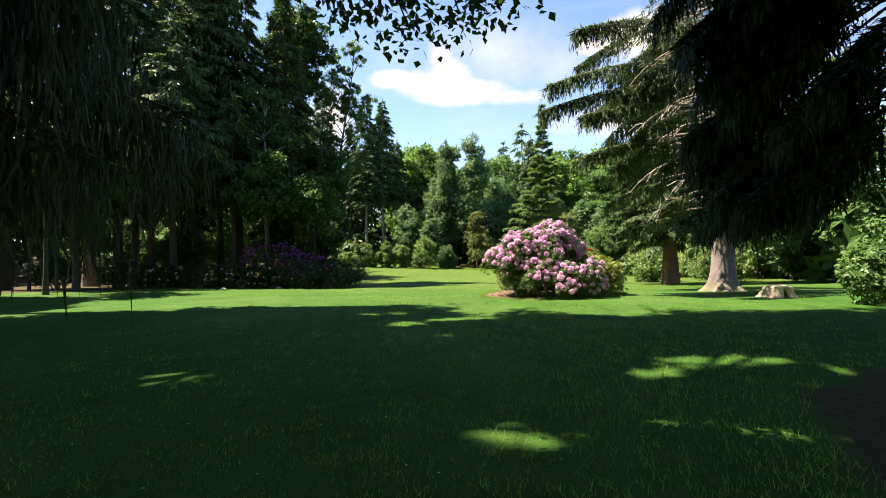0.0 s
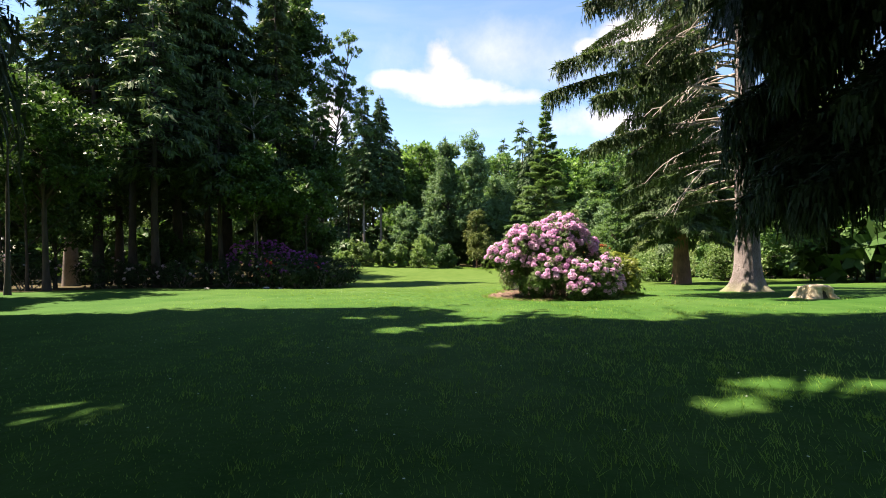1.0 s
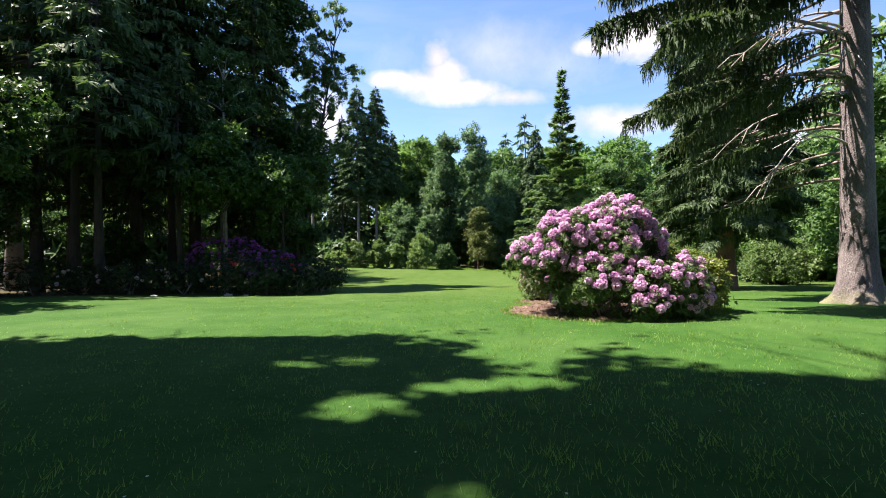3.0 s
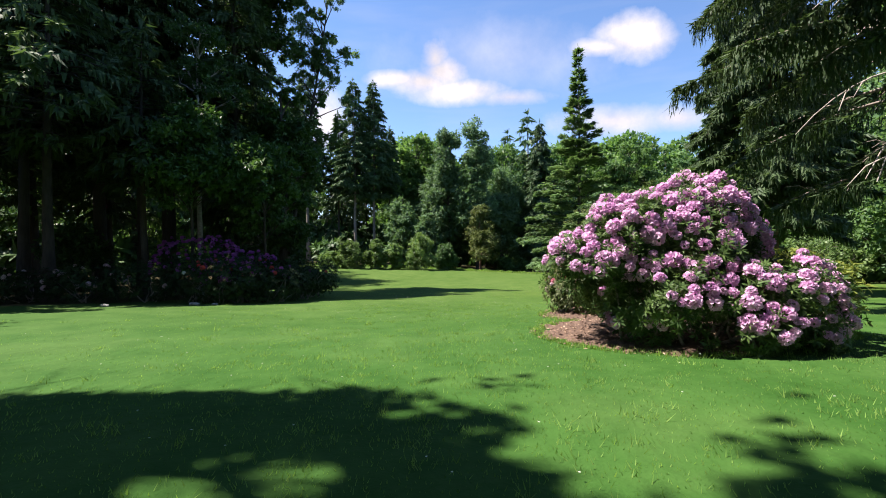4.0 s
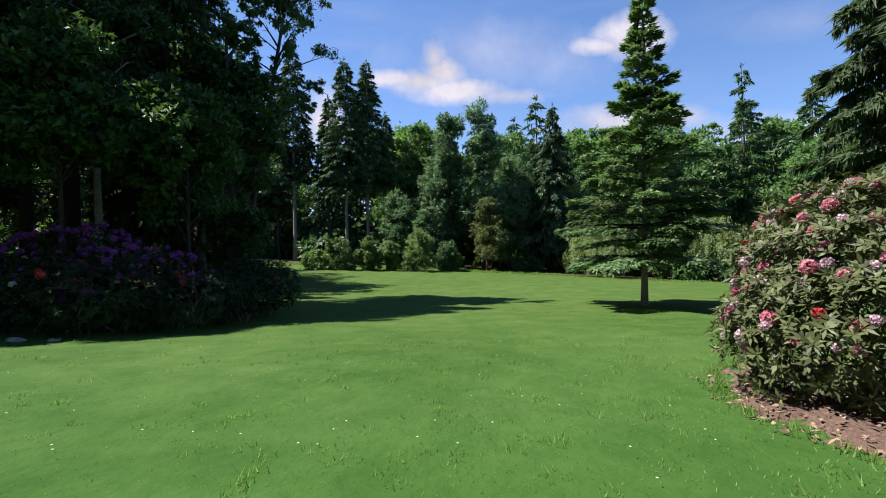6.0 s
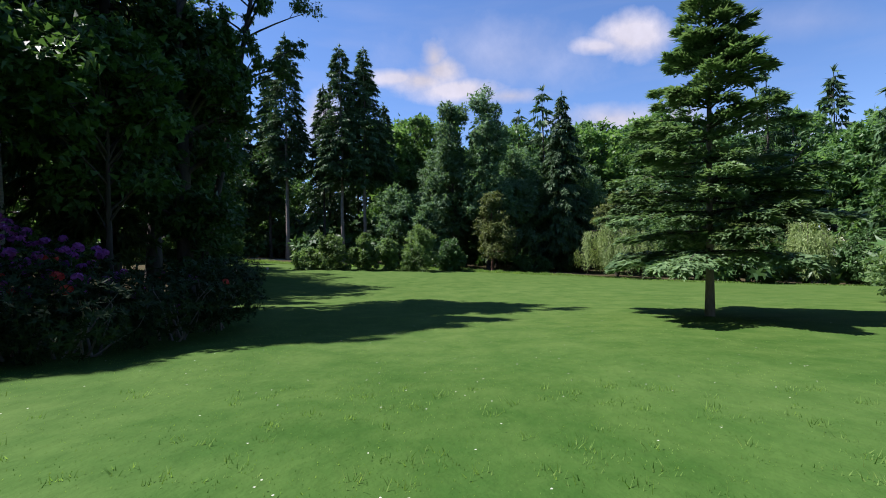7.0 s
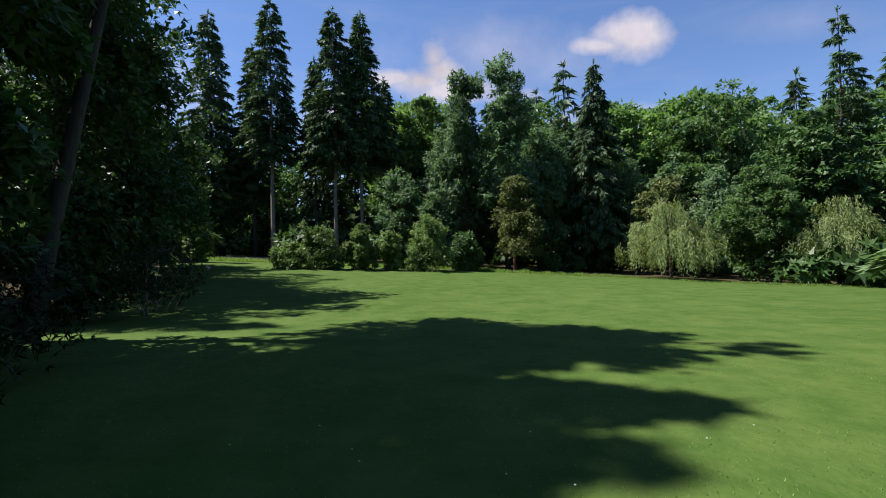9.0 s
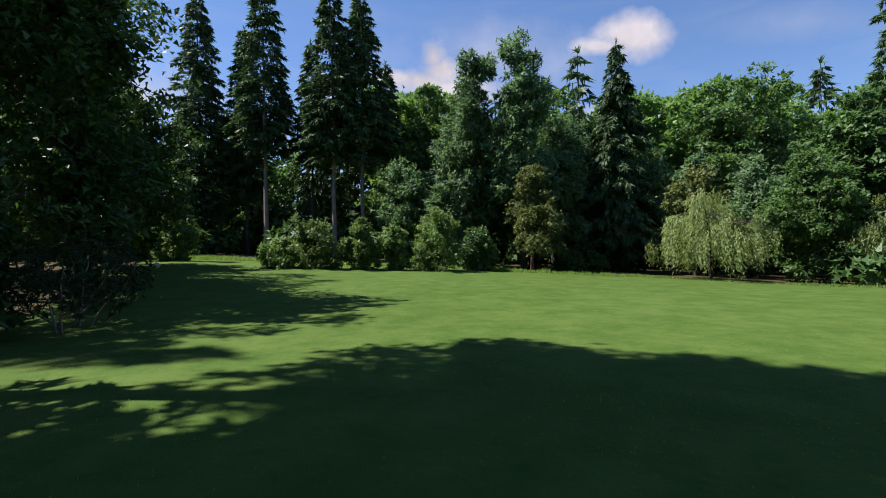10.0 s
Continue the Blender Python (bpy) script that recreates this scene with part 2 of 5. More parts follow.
M_BRIGHT = leaf_mat("fresh_leaves", (0.045, 0.111, 0.027), (0.148, 0.256, 0.080), 0.45, 0.45)
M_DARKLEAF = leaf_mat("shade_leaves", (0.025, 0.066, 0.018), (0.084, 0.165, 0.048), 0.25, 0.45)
M_BIRCH = leaf_mat("birch_leaves", (0.044, 0.094, 0.030), (0.125, 0.206, 0.075), 0.4, 0.45)
M_WILLOW = leaf_mat("willow_leaves", (0.125, 0.190, 0.058), (0.290, 0.370, 0.145), 0.4, 0.5)
M_RHODO = leaf_mat("rhododendron_leaves", (0.022, 0.060, 0.016), (0.106, 0.175, 0.048), 0.25, 0.5, 1.2)
M_EDGE = leaf_mat("shrub_leaves", (0.063, 0.126, 0.041), (0.180, 0.270, 0.095), 0.4, 0.45)
M_OLIVE = leaf_mat("dull_rhododendron_leaves", (0.030, 0.050, 0.018), (0.150, 0.178, 0.068), 0.15, 0.5, 1.2)
# spruce needles with canopy shade painted into the colour
M_GLOOM = leaf_mat("shaded_spruce_needles", (0.014, 0.032, 0.013), (0.045, 0.078, 0.030), 0.05, 0.6)
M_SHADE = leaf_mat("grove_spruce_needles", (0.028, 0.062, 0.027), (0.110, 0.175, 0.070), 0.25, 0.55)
# border leaves darkened: the grove's shade is put into their colour
M_DIM = leaf_mat("shaded_border_leaves", (0.011, 0.027, 0.010), (0.040, 0.064, 0.026), 0.10, 0.6, 1.2, 0.08)
M_LIME = leaf_mat("lime_leaves", (0.076, 0.119, 0.021), (0.272, 0.306, 0.068), 0.25, 0.4, 1.2)
M_BARK = bark_mat("spruce_bark", (0.048, 0.036, 0.035), (0.31, 0.268, 0.258), (0.17, 0.185, 0.07), 0.45, 17.0, 0.06)
M_REDBARK = bark_mat("red_bark", (0.07, 0.033, 0.022), (0.24, 0.125, 0.085))
M_DARKBARK = bark_mat("dark_bark", (0.022, 0.018, 0.014), (0.075, 0.061, 0.049), None, 0.2, 7)
M_BIRCHBARK = bark_mat("birch_bark", (0.10, 0.09, 0.08), (0.55, 0.53, 0.49), None, 2.5, 4, 0.01)
M_TWIG = bark_mat("bare_twig", (0.12, 0.095, 0.08), (0.33, 0.28, 0.24), None, 0.3, 14, 0.01)
M_DEAD = bark_mat("dead_wood", (0.20, 0.17, 0.145), (0.52, 0.47, 0.42), None, 0.3, 14, 0.006)
M_CHIPS = chip_mat("bark_chips", ((0.0, (0.05, 0.022, 0.015)), (0.55, (0.16, 0.095, 0.06)), (1.0, (0.40, 0.29, 0.20))))
M_MULCH = plain_mat("mulch", (0.045, 0.024, 0.016), (0.150, 0.095, 0.064), 30, 0.95, 0.03)
M_PINK = petal_mat("lilac_petals", (0.63, 0.31, 0.57), (0.86, 0.62, 0.80))
M_PALE = petal_mat("pale_petals", (0.533, 0.361, 0.447), (0.740, 0.636, 0.636))
M_RED = petal_mat("red_petals", (0.50, 0.03, 0.035), (0.75, 0.12, 0.10))
M_ROSE = petal_mat("rose_petals", (0.516, 0.138, 0.215), (0.705, 0.387, 0.430))
M_PURPLE = petal_mat("purple_petals", (0.26, 0.05, 0.30), (0.46, 0.13, 0.48))
M_WHITE = petal_mat("white_petals", (0.70, 0.70, 0.62), (0.86, 0.86, 0.80))
M_STUMP = plain_mat("sawn_wood", (0.323, 0.246, 0.145), (0.612, 0.527, 0.374), 9, 0.85, 0.02)
M_STONE = plain_mat("pale_stone", (0.16, 0.155, 0.14), (0.38, 0.36, 0.33), 12, 0.85, 0.02)
M_GRAVEL = plain_mat("gravel", (0.30, 0.28, 0.24), (0.50, 0.47, 0.42), 25, 0.9, 0.01)


# ---- shapes ----
def mesh_of(name, verts, faces):
    """A mesh from arrays; faces is an n x 3 or n x 4 array, or a list of such arrays."""
    me = bpy.data.meshes.new(name)
    faces = [f for f in (faces if isinstance(faces, list) else [faces]) if len(f)]
    verts = np.asarray(verts, np.float32)
    me.vertices.add(len(verts))
    me.vertices.foreach_set("co", verts.ravel())
    flat = np.concatenate([f.ravel() for f in faces]).astype(np.int32)
    totals = np.concatenate([np.full(len(f), f.shape[1]) for f in faces]).astype(np.int32)
    me.loops.add(len(flat))
    me.loops.foreach_set("vertex_index", flat)
    me.polygons.add(len(totals))
    me.polygons.foreach_set("loop_start", np.concatenate([[0], np.cumsum(totals)[:-1]]).astype(np.int32))
    me.update(calc_edges=True)
    me.validate()
    return me


def part(name, shape, material, parent=None, label="", smooth=False):
    """Links one mesh object under a thing or a part."""
    me = shape if isinstance(shape, bpy.types.Mesh) else mesh_of(name, *shape)
    if not me.materials:
        me.materials.append(material)
    if smooth:
        me.polygons.foreach_set("use_smooth", np.ones(len(me.polygons), bool))
    ob = new(name, me)
    ob.parent = parent
    return tagged(ob, label)


def thing(name, x, y, label, category, group="", kind="", z=None, turn=0.0, size=1.0):
    ob = new(name)
    ob.empty_display_size = 0.2
    ob.location = (x, y, ground_z(x, y) if z is None else z)
    ob.rotation_euler = (0, 0, turn)
    ob.scale = (size, size, size)
    return tagged(ob, label, category, group, kind)


def join(shapes):
    vs, fs, at = [], [], 0
    for v, f in shapes:
        vs.append(v)
        for g in (f if isinstance(f, list) else [f]):
            fs.append(g + at)
        at += len(v)
    threes, fours = [f for f in fs if f.shape[1] == 3], [f for f in fs if f.shape[1] == 4]
    return np.concatenate(vs), [np.concatenate(g) for g in (threes, fours) if g]


def tube(points, radii, sides=8, wobble=0.0, rng=None):
    p, r = np.asarray(points, float), np.asarray(radii, float)
    n = len(p)
    d = np.gradient(p, axis=0)
    d /= np.linalg.norm(d, axis=1, keepdims=True) + 1e-9
    ref = np.where(np.abs(d[:, 2:3]) < 0.9, [[0, 0, 1.0]], [[1.0, 0, 0]])
    a = np.cross(d, ref)
    a /= np.linalg.norm(a, axis=1, keepdims=True) + 1e-9
    b = np.cross(d, a)
    th = np.linspace(0, 2 * np.pi, sides, endpoint=False)
    rr = np.repeat(r[:, None], sides, 1)
    if wobble and rng is not None:
        rr = rr * (1 + wobble * rng.standard_normal(rr.shape))
    v = p[:, None] + rr[..., None] * (np.cos(th)[None, :, None] * a[:, None] + np.sin(th)[None, :, None] * b[:, None])
    i, j = np.meshgrid(np.arange(n - 1), np.arange(sides), indexing="ij")
    k = (j + 1) % sides
    f = np.stack([i * sides + j, i * sides + k, (i + 1) * sides + k, (i + 1) * sides + j], -1).reshape(-1, 4)
    return v.reshape(-1, 3), f


def unit(v):
    return v / (np.linalg.norm(v, axis=-1, keepdims=True) + 1e-9)


def kites(pos, along, facing, length, width, fold=0.18, widest=0.45, simple=False):
    """Leaves or sprays: folded kites (or pointed triangles) from pos along a direction, lying across facing."""
    d = unit(along)
    s = unit(np.cross(d, facing))
    n = np.cross(s, d)
    L, W = length[:, None], width[:, None]
    if simple:
        v = np.stack([pos - s * W / 2, pos + s * W / 2, pos + d * L], 1).reshape(-1, 3)
        return v, np.arange(len(pos) * 3).reshape(-1, 3)
    mid = pos + d * L * widest
    v = np.stack([pos, mid + s * W / 2 + n * W * fold, pos + d * L, mid - s * W / 2 + n * W * fold], 1).reshape(-1, 3)
    f = np.arange(len(pos) * 4).reshape(-1, 4)
    return v, f


def smoothstep(a, b, x):
    t = np.clip((np.asarray(x, float) - a) / (b - a), 0, 1)
    return t * t * (3 - 2 * t)


# ---- ground ----
PROFILE_Y = np.array([-30, 10, 16, 22, 30, 36, 44, 60, 100])
PROFILE_Z = np.array([0.15, 0.05, 0.02, -0.33, -0.80, -1.05, -1.34, -1.2, -0.95])


def ground_np(x, y):
    x, y = np.asarray(x, float), np.asarray(y, float)
    z = (np.interp(y, PROFILE_Y, PROFILE_Z) + np.interp(y - 3, PROFILE_Y, PROFILE_Z) + np.interp(y + 3, PROFILE_Y, PROFILE_Z)) / 3
    z = z - 0.05 * np.clip(x, -45, 40) * smoothstep(35, 70, y)
    z = z + 0.022 * np.clip(-x - 3, 0, 12) * smoothstep(14, 22, y) * (1 - smoothstep(36, 46, y))
    return z + 0.03 * np.sin(x * 0.9 + 1.3 * np.sin(y * 0.35)) * np.sin(y * 0.7)


def ground_z(x, y):
    return float(ground_np(x, y))


def lawn_edge(x):
    """Where the mown lawn ends on the far side."""
    return np.interp(x, [-40, -2, 8, 15, 20, 25, 40], [76.5, 72.5, 69.0, 66.3, 63.5, 61.0, 56.0]) - 0.6 * np.sin(np.asarray(x) * 0.35)


def floor_amount(x, y):
    """0 on the lawn, 1 on the forest floor."""
    far = smoothstep(-1.5, 2.0, y - lawn_edge(x))
    right = smoothstep(30, 38, x - 0.05 * y)
    rim = np.interp(y, [-30, 17, 24, 30, 46, 56, 70], [-20, -20, -15, -10.5, -11.5, -18, -25]) + 0.8 * np.sin(y * 0.5)
    left = smoothstep(0, -4, x - rim)
    near = smoothstep(1.12, 0.92, np.hypot((x - 6.6) / 3.5, (y - 2.7) / 3.1))
    return np.maximum(np.maximum(far, right), np.maximum(left, near))


gx = np.concatenate([[-1800, -900, -400, -200, -120], np.arange(-80, 80.1, 0.8), [120, 200, 400, 900, 1800]])
gy = np.concatenate([[-1800, -700, -250, -100, -50], np.arange(-24, 110.1, 0.8), [140, 200, 400, 900, 1800]])
X, Y = np.meshgrid(gx, gy, indexing="ij")
gv = np.stack([X, Y, ground_np(X, Y)], -1).reshape(-1, 3)
i, j = np.meshgrid(np.arange(len(gx) - 1), np.arange(len(gy) - 1), indexing="ij")
gf = np.stack([i * len(gy) + j, (i + 1) * len(gy) + j, (i + 1) * len(gy) + j + 1, i * len(gy) + j + 1], -1).reshape(-1, 4)
ground_mesh = mesh_of("ground", gv, gf)
ground_mesh.attributes.new("floor", "FLOAT", "POINT").data.foreach_set("value", floor_amount(X, Y).ravel().astype(np.float32))
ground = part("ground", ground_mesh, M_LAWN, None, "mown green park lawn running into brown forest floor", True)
tagged(ground, category="ground", kind="structure")


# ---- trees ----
# canopy cut for sun patches on the lawn's start (centre x, y, half widths)
SUN_PATCHES = ((2.8, 5.75, 0.55, 0.40), (3.7, 6.25, 0.95, 0.52), (4.5, 6.35, 0.8, 0.40), (5.2, 5.7, 0.6, 0.5), (0.4, 3.9, 0.42, 0.34), (1.0, 4.05, 0.46, 0.30), (0.75, 3.65, 0.5, 0.22), (1.35, 3.88, 0.34, 0.22), (2.3, 4.2, 0.46, 0.34), (2.85, 3.92, 0.4, 0.3), (3.2, 3.9, 0.5, 0.36), (-3.5, 5.85, 0.72, 0.44),
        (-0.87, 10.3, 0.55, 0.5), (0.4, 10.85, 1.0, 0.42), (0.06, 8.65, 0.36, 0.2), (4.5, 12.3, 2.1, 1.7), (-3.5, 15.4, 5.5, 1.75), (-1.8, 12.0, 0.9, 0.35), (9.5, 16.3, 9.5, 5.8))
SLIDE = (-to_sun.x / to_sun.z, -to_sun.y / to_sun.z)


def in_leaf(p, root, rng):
    """False for leaves dropped from a crown so that sun reaches a patch."""
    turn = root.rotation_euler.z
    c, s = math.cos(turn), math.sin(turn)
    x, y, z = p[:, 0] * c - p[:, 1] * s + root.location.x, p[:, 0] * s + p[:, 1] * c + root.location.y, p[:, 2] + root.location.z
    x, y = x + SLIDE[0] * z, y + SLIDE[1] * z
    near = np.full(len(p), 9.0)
    for gx, gy, rx, ry in SUN_PATCHES:
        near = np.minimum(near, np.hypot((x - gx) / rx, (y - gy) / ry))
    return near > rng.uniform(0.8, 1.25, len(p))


def trunk_line(H, lean, rng, n=9):
    z = np.linspace(-0.15, H, n)
    w = np.cumsum(rng.normal(0, 0.012 * H, (n, 2)) / n, 0) * 1.5
    return np.stack([w[:, 0] + lean[0] * z, w[:, 1] + lean[1] * z, z], 1)


def conifer(rng, H, bare, R, girth, material, bark, parent, step=0.45, per=7, spray=(0.45, 0.2), dens=9.0, up=0.15, droop=0.35,
            hang=0.3, inner=0.12, power=0.85, fan=0.38, gaps=0.15, base_round=0.25, tier=0.3, flatness=0.6, simple=False, rise=0.0, split=False):
    """A conifer: tapered trunk, whorls of bent boughs and fans of needle sprays along them."""
    line = trunk_line(H, (0, 0), rng)
    k = np.clip(line[:, 2] / H, 0, 1)
    rad = girth / 2 * (1 - k * 0.93)
    rad[0] *= 1.35
    part("trunk", tube(line, rad, 10, 0.03, rng), bark, parent, smooth=True)
    boughs, pos, along, face, ln, wd = [], [], [], [], [], []
    h = bare
    while h < H * 0.985:
        f = (h - bare) / (H - bare)
        prof = (1 - f) ** power * (base_round + (1 - base_round) * min(1, f / 0.18))
        for _ in range(max(3, int(per * (0.55 + 0.45 * (1 - f))))):
            if rng.random() < gaps:
                continue
            a = rng.uniform(0, 2 * math.pi)
            r = R * prof * rng.uniform(0.72, 1.12) + 0.12
            out = np.array([math.cos(a), math.sin(a), 0])
            side = np.array([-out[1], out[0], 0])
            root = np.array([np.interp(h, line[:, 2], line[:, 0]), np.interp(h, line[:, 2], line[:, 1]), h + rng.normal(0, step * tier)])
            u, dr = (up + rise * f) * rng.uniform(0.6, 1.4), droop * rng.uniform(0.7, 1.3)

            def bough(s):
                return root + out * (r * s)[:, None] + np.array([0, 0, 1.0]) * (r * (u * s - dr * s * s))[:, None]
            s5 = np.linspace(0, 1, 3 if simple else 4)
            boughs.append(tube(bough(s5), np.interp(s5, [0, 1], [0.018 + 0.012 * r, 0.006]), 3))
            m = max(4, int(dens * r * rng.uniform(0.8, 1.2)))
            s = inner + (1 - inner) * np.sqrt(rng.random(m))
            w = (fan * r * (1 - s) + 0.10) * rng.uniform(-1, 1, m)
            p = bough(s) + side * w[:, None]
            p[:, 2] += rng.normal(0, 0.05, m) - np.abs(w) * 0.25
            d = out * 0.8 + side * (np.sign(w) * rng.uniform(0.2, 1.0, m))[:, None] + rng.normal(0, 0.18, (m, 3))
            d[:, 2] += u - 2 * dr * s
            down = rng.random(m) < hang
            d[down] = d[down] * 0.25 + [0, 0, -1]
            pos.append(p), along.append(d)
            fc = rng.normal(0, flatness, (m, 3)) + [0, 0, 1]
            fc[down] = out + rng.normal(0, 0.5, (down.sum(), 3))
            face.append(fc)
            ln.append(spray[0] * rng.uniform(0.6, 1.3, m)), wd.append(spray[1] * rng.uniform(0.6, 1.3, m))
        h += step * rng.uniform(0.7, 1.3) * (0.6 + 0.4 * (1 - f))
    m = 10
    top = line[-1] + np.stack([rng.normal(0, 0.05, m), rng.normal(0, 0.05, m), rng.uniform(-0.5, 0.1, m)], 1)
    pos.append(top), along.append(rng.normal(0, 0.5, (m, 3)) + [0, 0, 0.8]), face.append(rng.normal(0, 1, (m, 3)))
    ln.append(np.full(m, spray[0] * 0.8)), wd.append(np.full(m, spray[1] * 0.6))
    if split:
        # every bough a part of its own, its needles under it; the leader's needles last
        for n, fan_of in enumerate(zip(pos, along, face, ln, wd)):
            holder = part("bough", boughs[n], M_DARKBARK, parent) if n < len(boughs) else parent
            part("needles", kites(*fan_of, simple=simple), material, holder)
        return
    tagged(part("branchwork", join(boughs), M_DARKBARK, parent), kind="stuff")
    pos, along, face, ln, wd = map(np.concatenate, (pos, along, face, ln, wd))
    part("crown", kites(pos, along, face, ln, wd, simple=simple), material, parent)


def broadleaf(rng, H, bare, R, girth, material, bark, parent, lobes=26, leaves=9000, leaf=(0.3, 0.2), lean=(0, 0), flat=0.75, droop=0.15, lobe_size=(0.22, 0.38), twigs=3, tufts=14, airy=False, peak=0.35):
    """A broadleaf tree: trunk, forking limbs that reach into lobes, leaves in the shell of each lobe."""
    line = trunk_line(H * 0.85, lean, rng)
    k = np.clip(line[:, 2] / (H * 0.85), 0, 1)
    rad = girth / 2 * (1 - k * 0.85)
    rad[0] *= 1.4
    part("trunk", tube(line, rad, 10, 0.03, rng), bark, parent, smooth=True)
    mid, half = (H + bare) / 2, (H - bare) / 2
    limbs, pos, along, face, ln, wd = [], [], [], [], [], []
    for n in range(lobes):
        d = unit(rng.normal(0, 1, 3))
        q = rng.random() ** 0.45 * 0.82
        z = d[2] * q
        wide = 1.0 if z < 0 else 1.0 - peak * z
        c = np.array([d[0] * q * R * wide + lean[0] * mid, d[1] * q * R * wide + lean[1] * mid, mid + z * half])
        lr = R * rng.uniform(*lobe_size)
        start = np.array([np.interp(z0 := max(bare * 0.8, c[2] - 0.45 * R * rng.uniform(0.6, 1.3)), line[:, 2], line[:, 0]), np.interp(z0, line[:, 2], line[:, 1]), min(z0, H * 0.8)])
        s = np.linspace(0, 1, 5)[:, None]
        bend = start + (c - start) * s + np.array([0, 0, 0.12 * R]) * (s * (1 - s))
        g = girth * rng.uniform(0.10, 0.2)
        limbs.append(tube(bend, np.linspace(g, 0.015, 5), 5 if twigs else 3))
        for _ in range(twigs):
            e = c + rng.normal(0, 0.5, 3) * lr
            t0 = bend[rng.integers(2, 5)]
            limbs.append(tube([t0, (t0 + e) / 2 + [0, 0, 0.05 * lr], e], [g * 0.35, g * 0.22, 0.008], 4))
        m = int(leaves / lobes * rng.uniform(0.7, 1.3))
        heart = unit(rng.normal(0, 1, (tufts, 3)) + [0, 0, 0.2])
        which = rng.integers(0, tufts, m)
        nrm = unit(heart[which] * 0.8 + rng.normal(0, 0.45, (m, 3)))
        p = c + (heart[which] * lr * rng.uniform(0.72, 1.0, (tufts, 1))[which] + rng.normal(0, 0.17, (m, 3)) * lr) * [1, 1, flat]
        pos.append(p)
        d = nrm * 0.6 + rng.normal(0, 0.7, (m, 3))
        d[:, 2] -= droop * 2
        along.append(d), face.append(nrm + [-0.25, -0.1, 0.8] + rng.normal(0, 0.45, (m, 3)))
        ln.append(leaf[0] * rng.uniform(0.6, 1.3, m)), wd.append(leaf[1] * rng.uniform(0.6, 1.3, m))
    tagged(part("branchwork", join(limbs), bark, parent), kind="stuff")
    pos, along, face, ln, wd = map(np.concatenate, (pos, along, face, ln, wd))
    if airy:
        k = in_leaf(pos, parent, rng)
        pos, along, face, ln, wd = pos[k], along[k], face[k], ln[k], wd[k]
    part("crown", kites(pos, along, face, ln, wd, simple=True), material, parent)


def weeping(rng, H, R, girth, material, bark, parent, limbs=20, bunches=9, strands=13, leaf=(0.24, 0.07), per=9):
    """A weeping tree: arching limbs, and bunches of hanging strands of narrow leaves along each limb."""
    line = trunk_line(H * 0.8, (0.02, 0.01), rng)
    part("trunk", tube(line, np.linspace(girth / 2, girth / 6, 9), 9, 0.04, rng), bark, parent, smooth=True)
    wood, pos, along, face, ln, wd = [], [], [], [], [], []
    for n in range(limbs):
        a, reach = n * 2.4 + rng.uniform(-0.4, 0.4), R * math.sqrt((n + 0.7) / limbs) * rng.uniform(0.6, 1.15)
        top = H * (1.0 - 0.42 * (reach / R) ** 1.5) * rng.uniform(0.55, 1.08)
        out = np.array([math.cos(a), math.sin(a), 0])
        base = line[4 + n % 4]

        def arch(s):
            s = np.asarray(s, float)
            h = base[2] + (top - base[2]) * np.sin(np.pi * 0.5 * np.clip(s / 0.62, 0, 1)) - 0.22 * top * np.clip((s - 0.62) / 0.38, 0, 1) ** 2
            return base * [1, 1, 0] + out * (reach * s)[..., None] + np.array([0, 0, 1.0]) * h[..., None]
        wood.append(tube(arch(np.linspace(0, 1, 8)), np.linspace(0.06, 0.012, 8), 4))
        for _ in range(bunches):
            q = rng.uniform(0.3, 1.0)
            c = arch(q) + rng.normal(0, 1, 3) * [0.36, 0.36, 0.3]
            fall = min(rng.uniform(0.9, 4.2), c[2] - rng.uniform(0.4, 1.2))
            lean = out * rng.uniform(0.05, 0.4) + rng.normal(0, 0.12, 3)
            for _ in range(strands):
                p0 = c + rng.normal(0, 1, 3) * [0.17, 0.17, 0.10]
                s = np.linspace(0, 1, per)
                drop = max(0.2, fall * rng.uniform(0.55, 1.0))
                p = p0 + lean * np.sqrt(s)[:, None] - np.array([0, 0, 1.0]) * (drop * s)[:, None] + rng.normal(0, 0.05, (per, 3))
                pos.append(p), along.append(rng.normal(0, 0.4, (per, 3)) + out * 0.3 + [0, 0, -0.9]), face.append(rng.normal(0, 0.6, (per, 3)) + out + [-0.3, 0, 0.5])
                ln.append(leaf[0] * rng.uniform(0.7, 1.5, per) * (0.7 + 0.12 * drop)), wd.append(leaf[1] * rng.uniform(0.7, 1.4, per))
    tagged(part("branchwork", join(wood), bark, parent), kind="stuff")
    part("crown", kites(*map(np.concatenate, (pos, along, face, ln, wd)), simple=True), material, parent)


def lobe_points(rng, lobes, count, floor=0.06, low=-0.8, shrink=1.0):
    """Points and outward normals on the joint surface of ellipsoids."""
    L = np.array(lobes, float)
    area = L[:, 3] * L[:, 4] + L[:, 3] * L[:, 5] + L[:, 4] * L[:, 5]
    pick = rng.choice(len(L), count * 2, p=area / area.sum())
    n = unit(rng.normal(0, 1, (count * 2, 3)))
    c, r = L[pick, :3], L[pick, 3:] * shrink
    p = c + n * r
    nrm = unit(n / r)
    inside = np.zeros(len(p), bool)
    for q in L:
        inside |= (((p - q[:3]) / (q[3:] * shrink)) ** 2).sum(1) < 0.93
    keep = ~inside & (p[:, 2] > floor) & (n[:, 2] > low)
    return p[keep][:count], nrm[keep][:count]


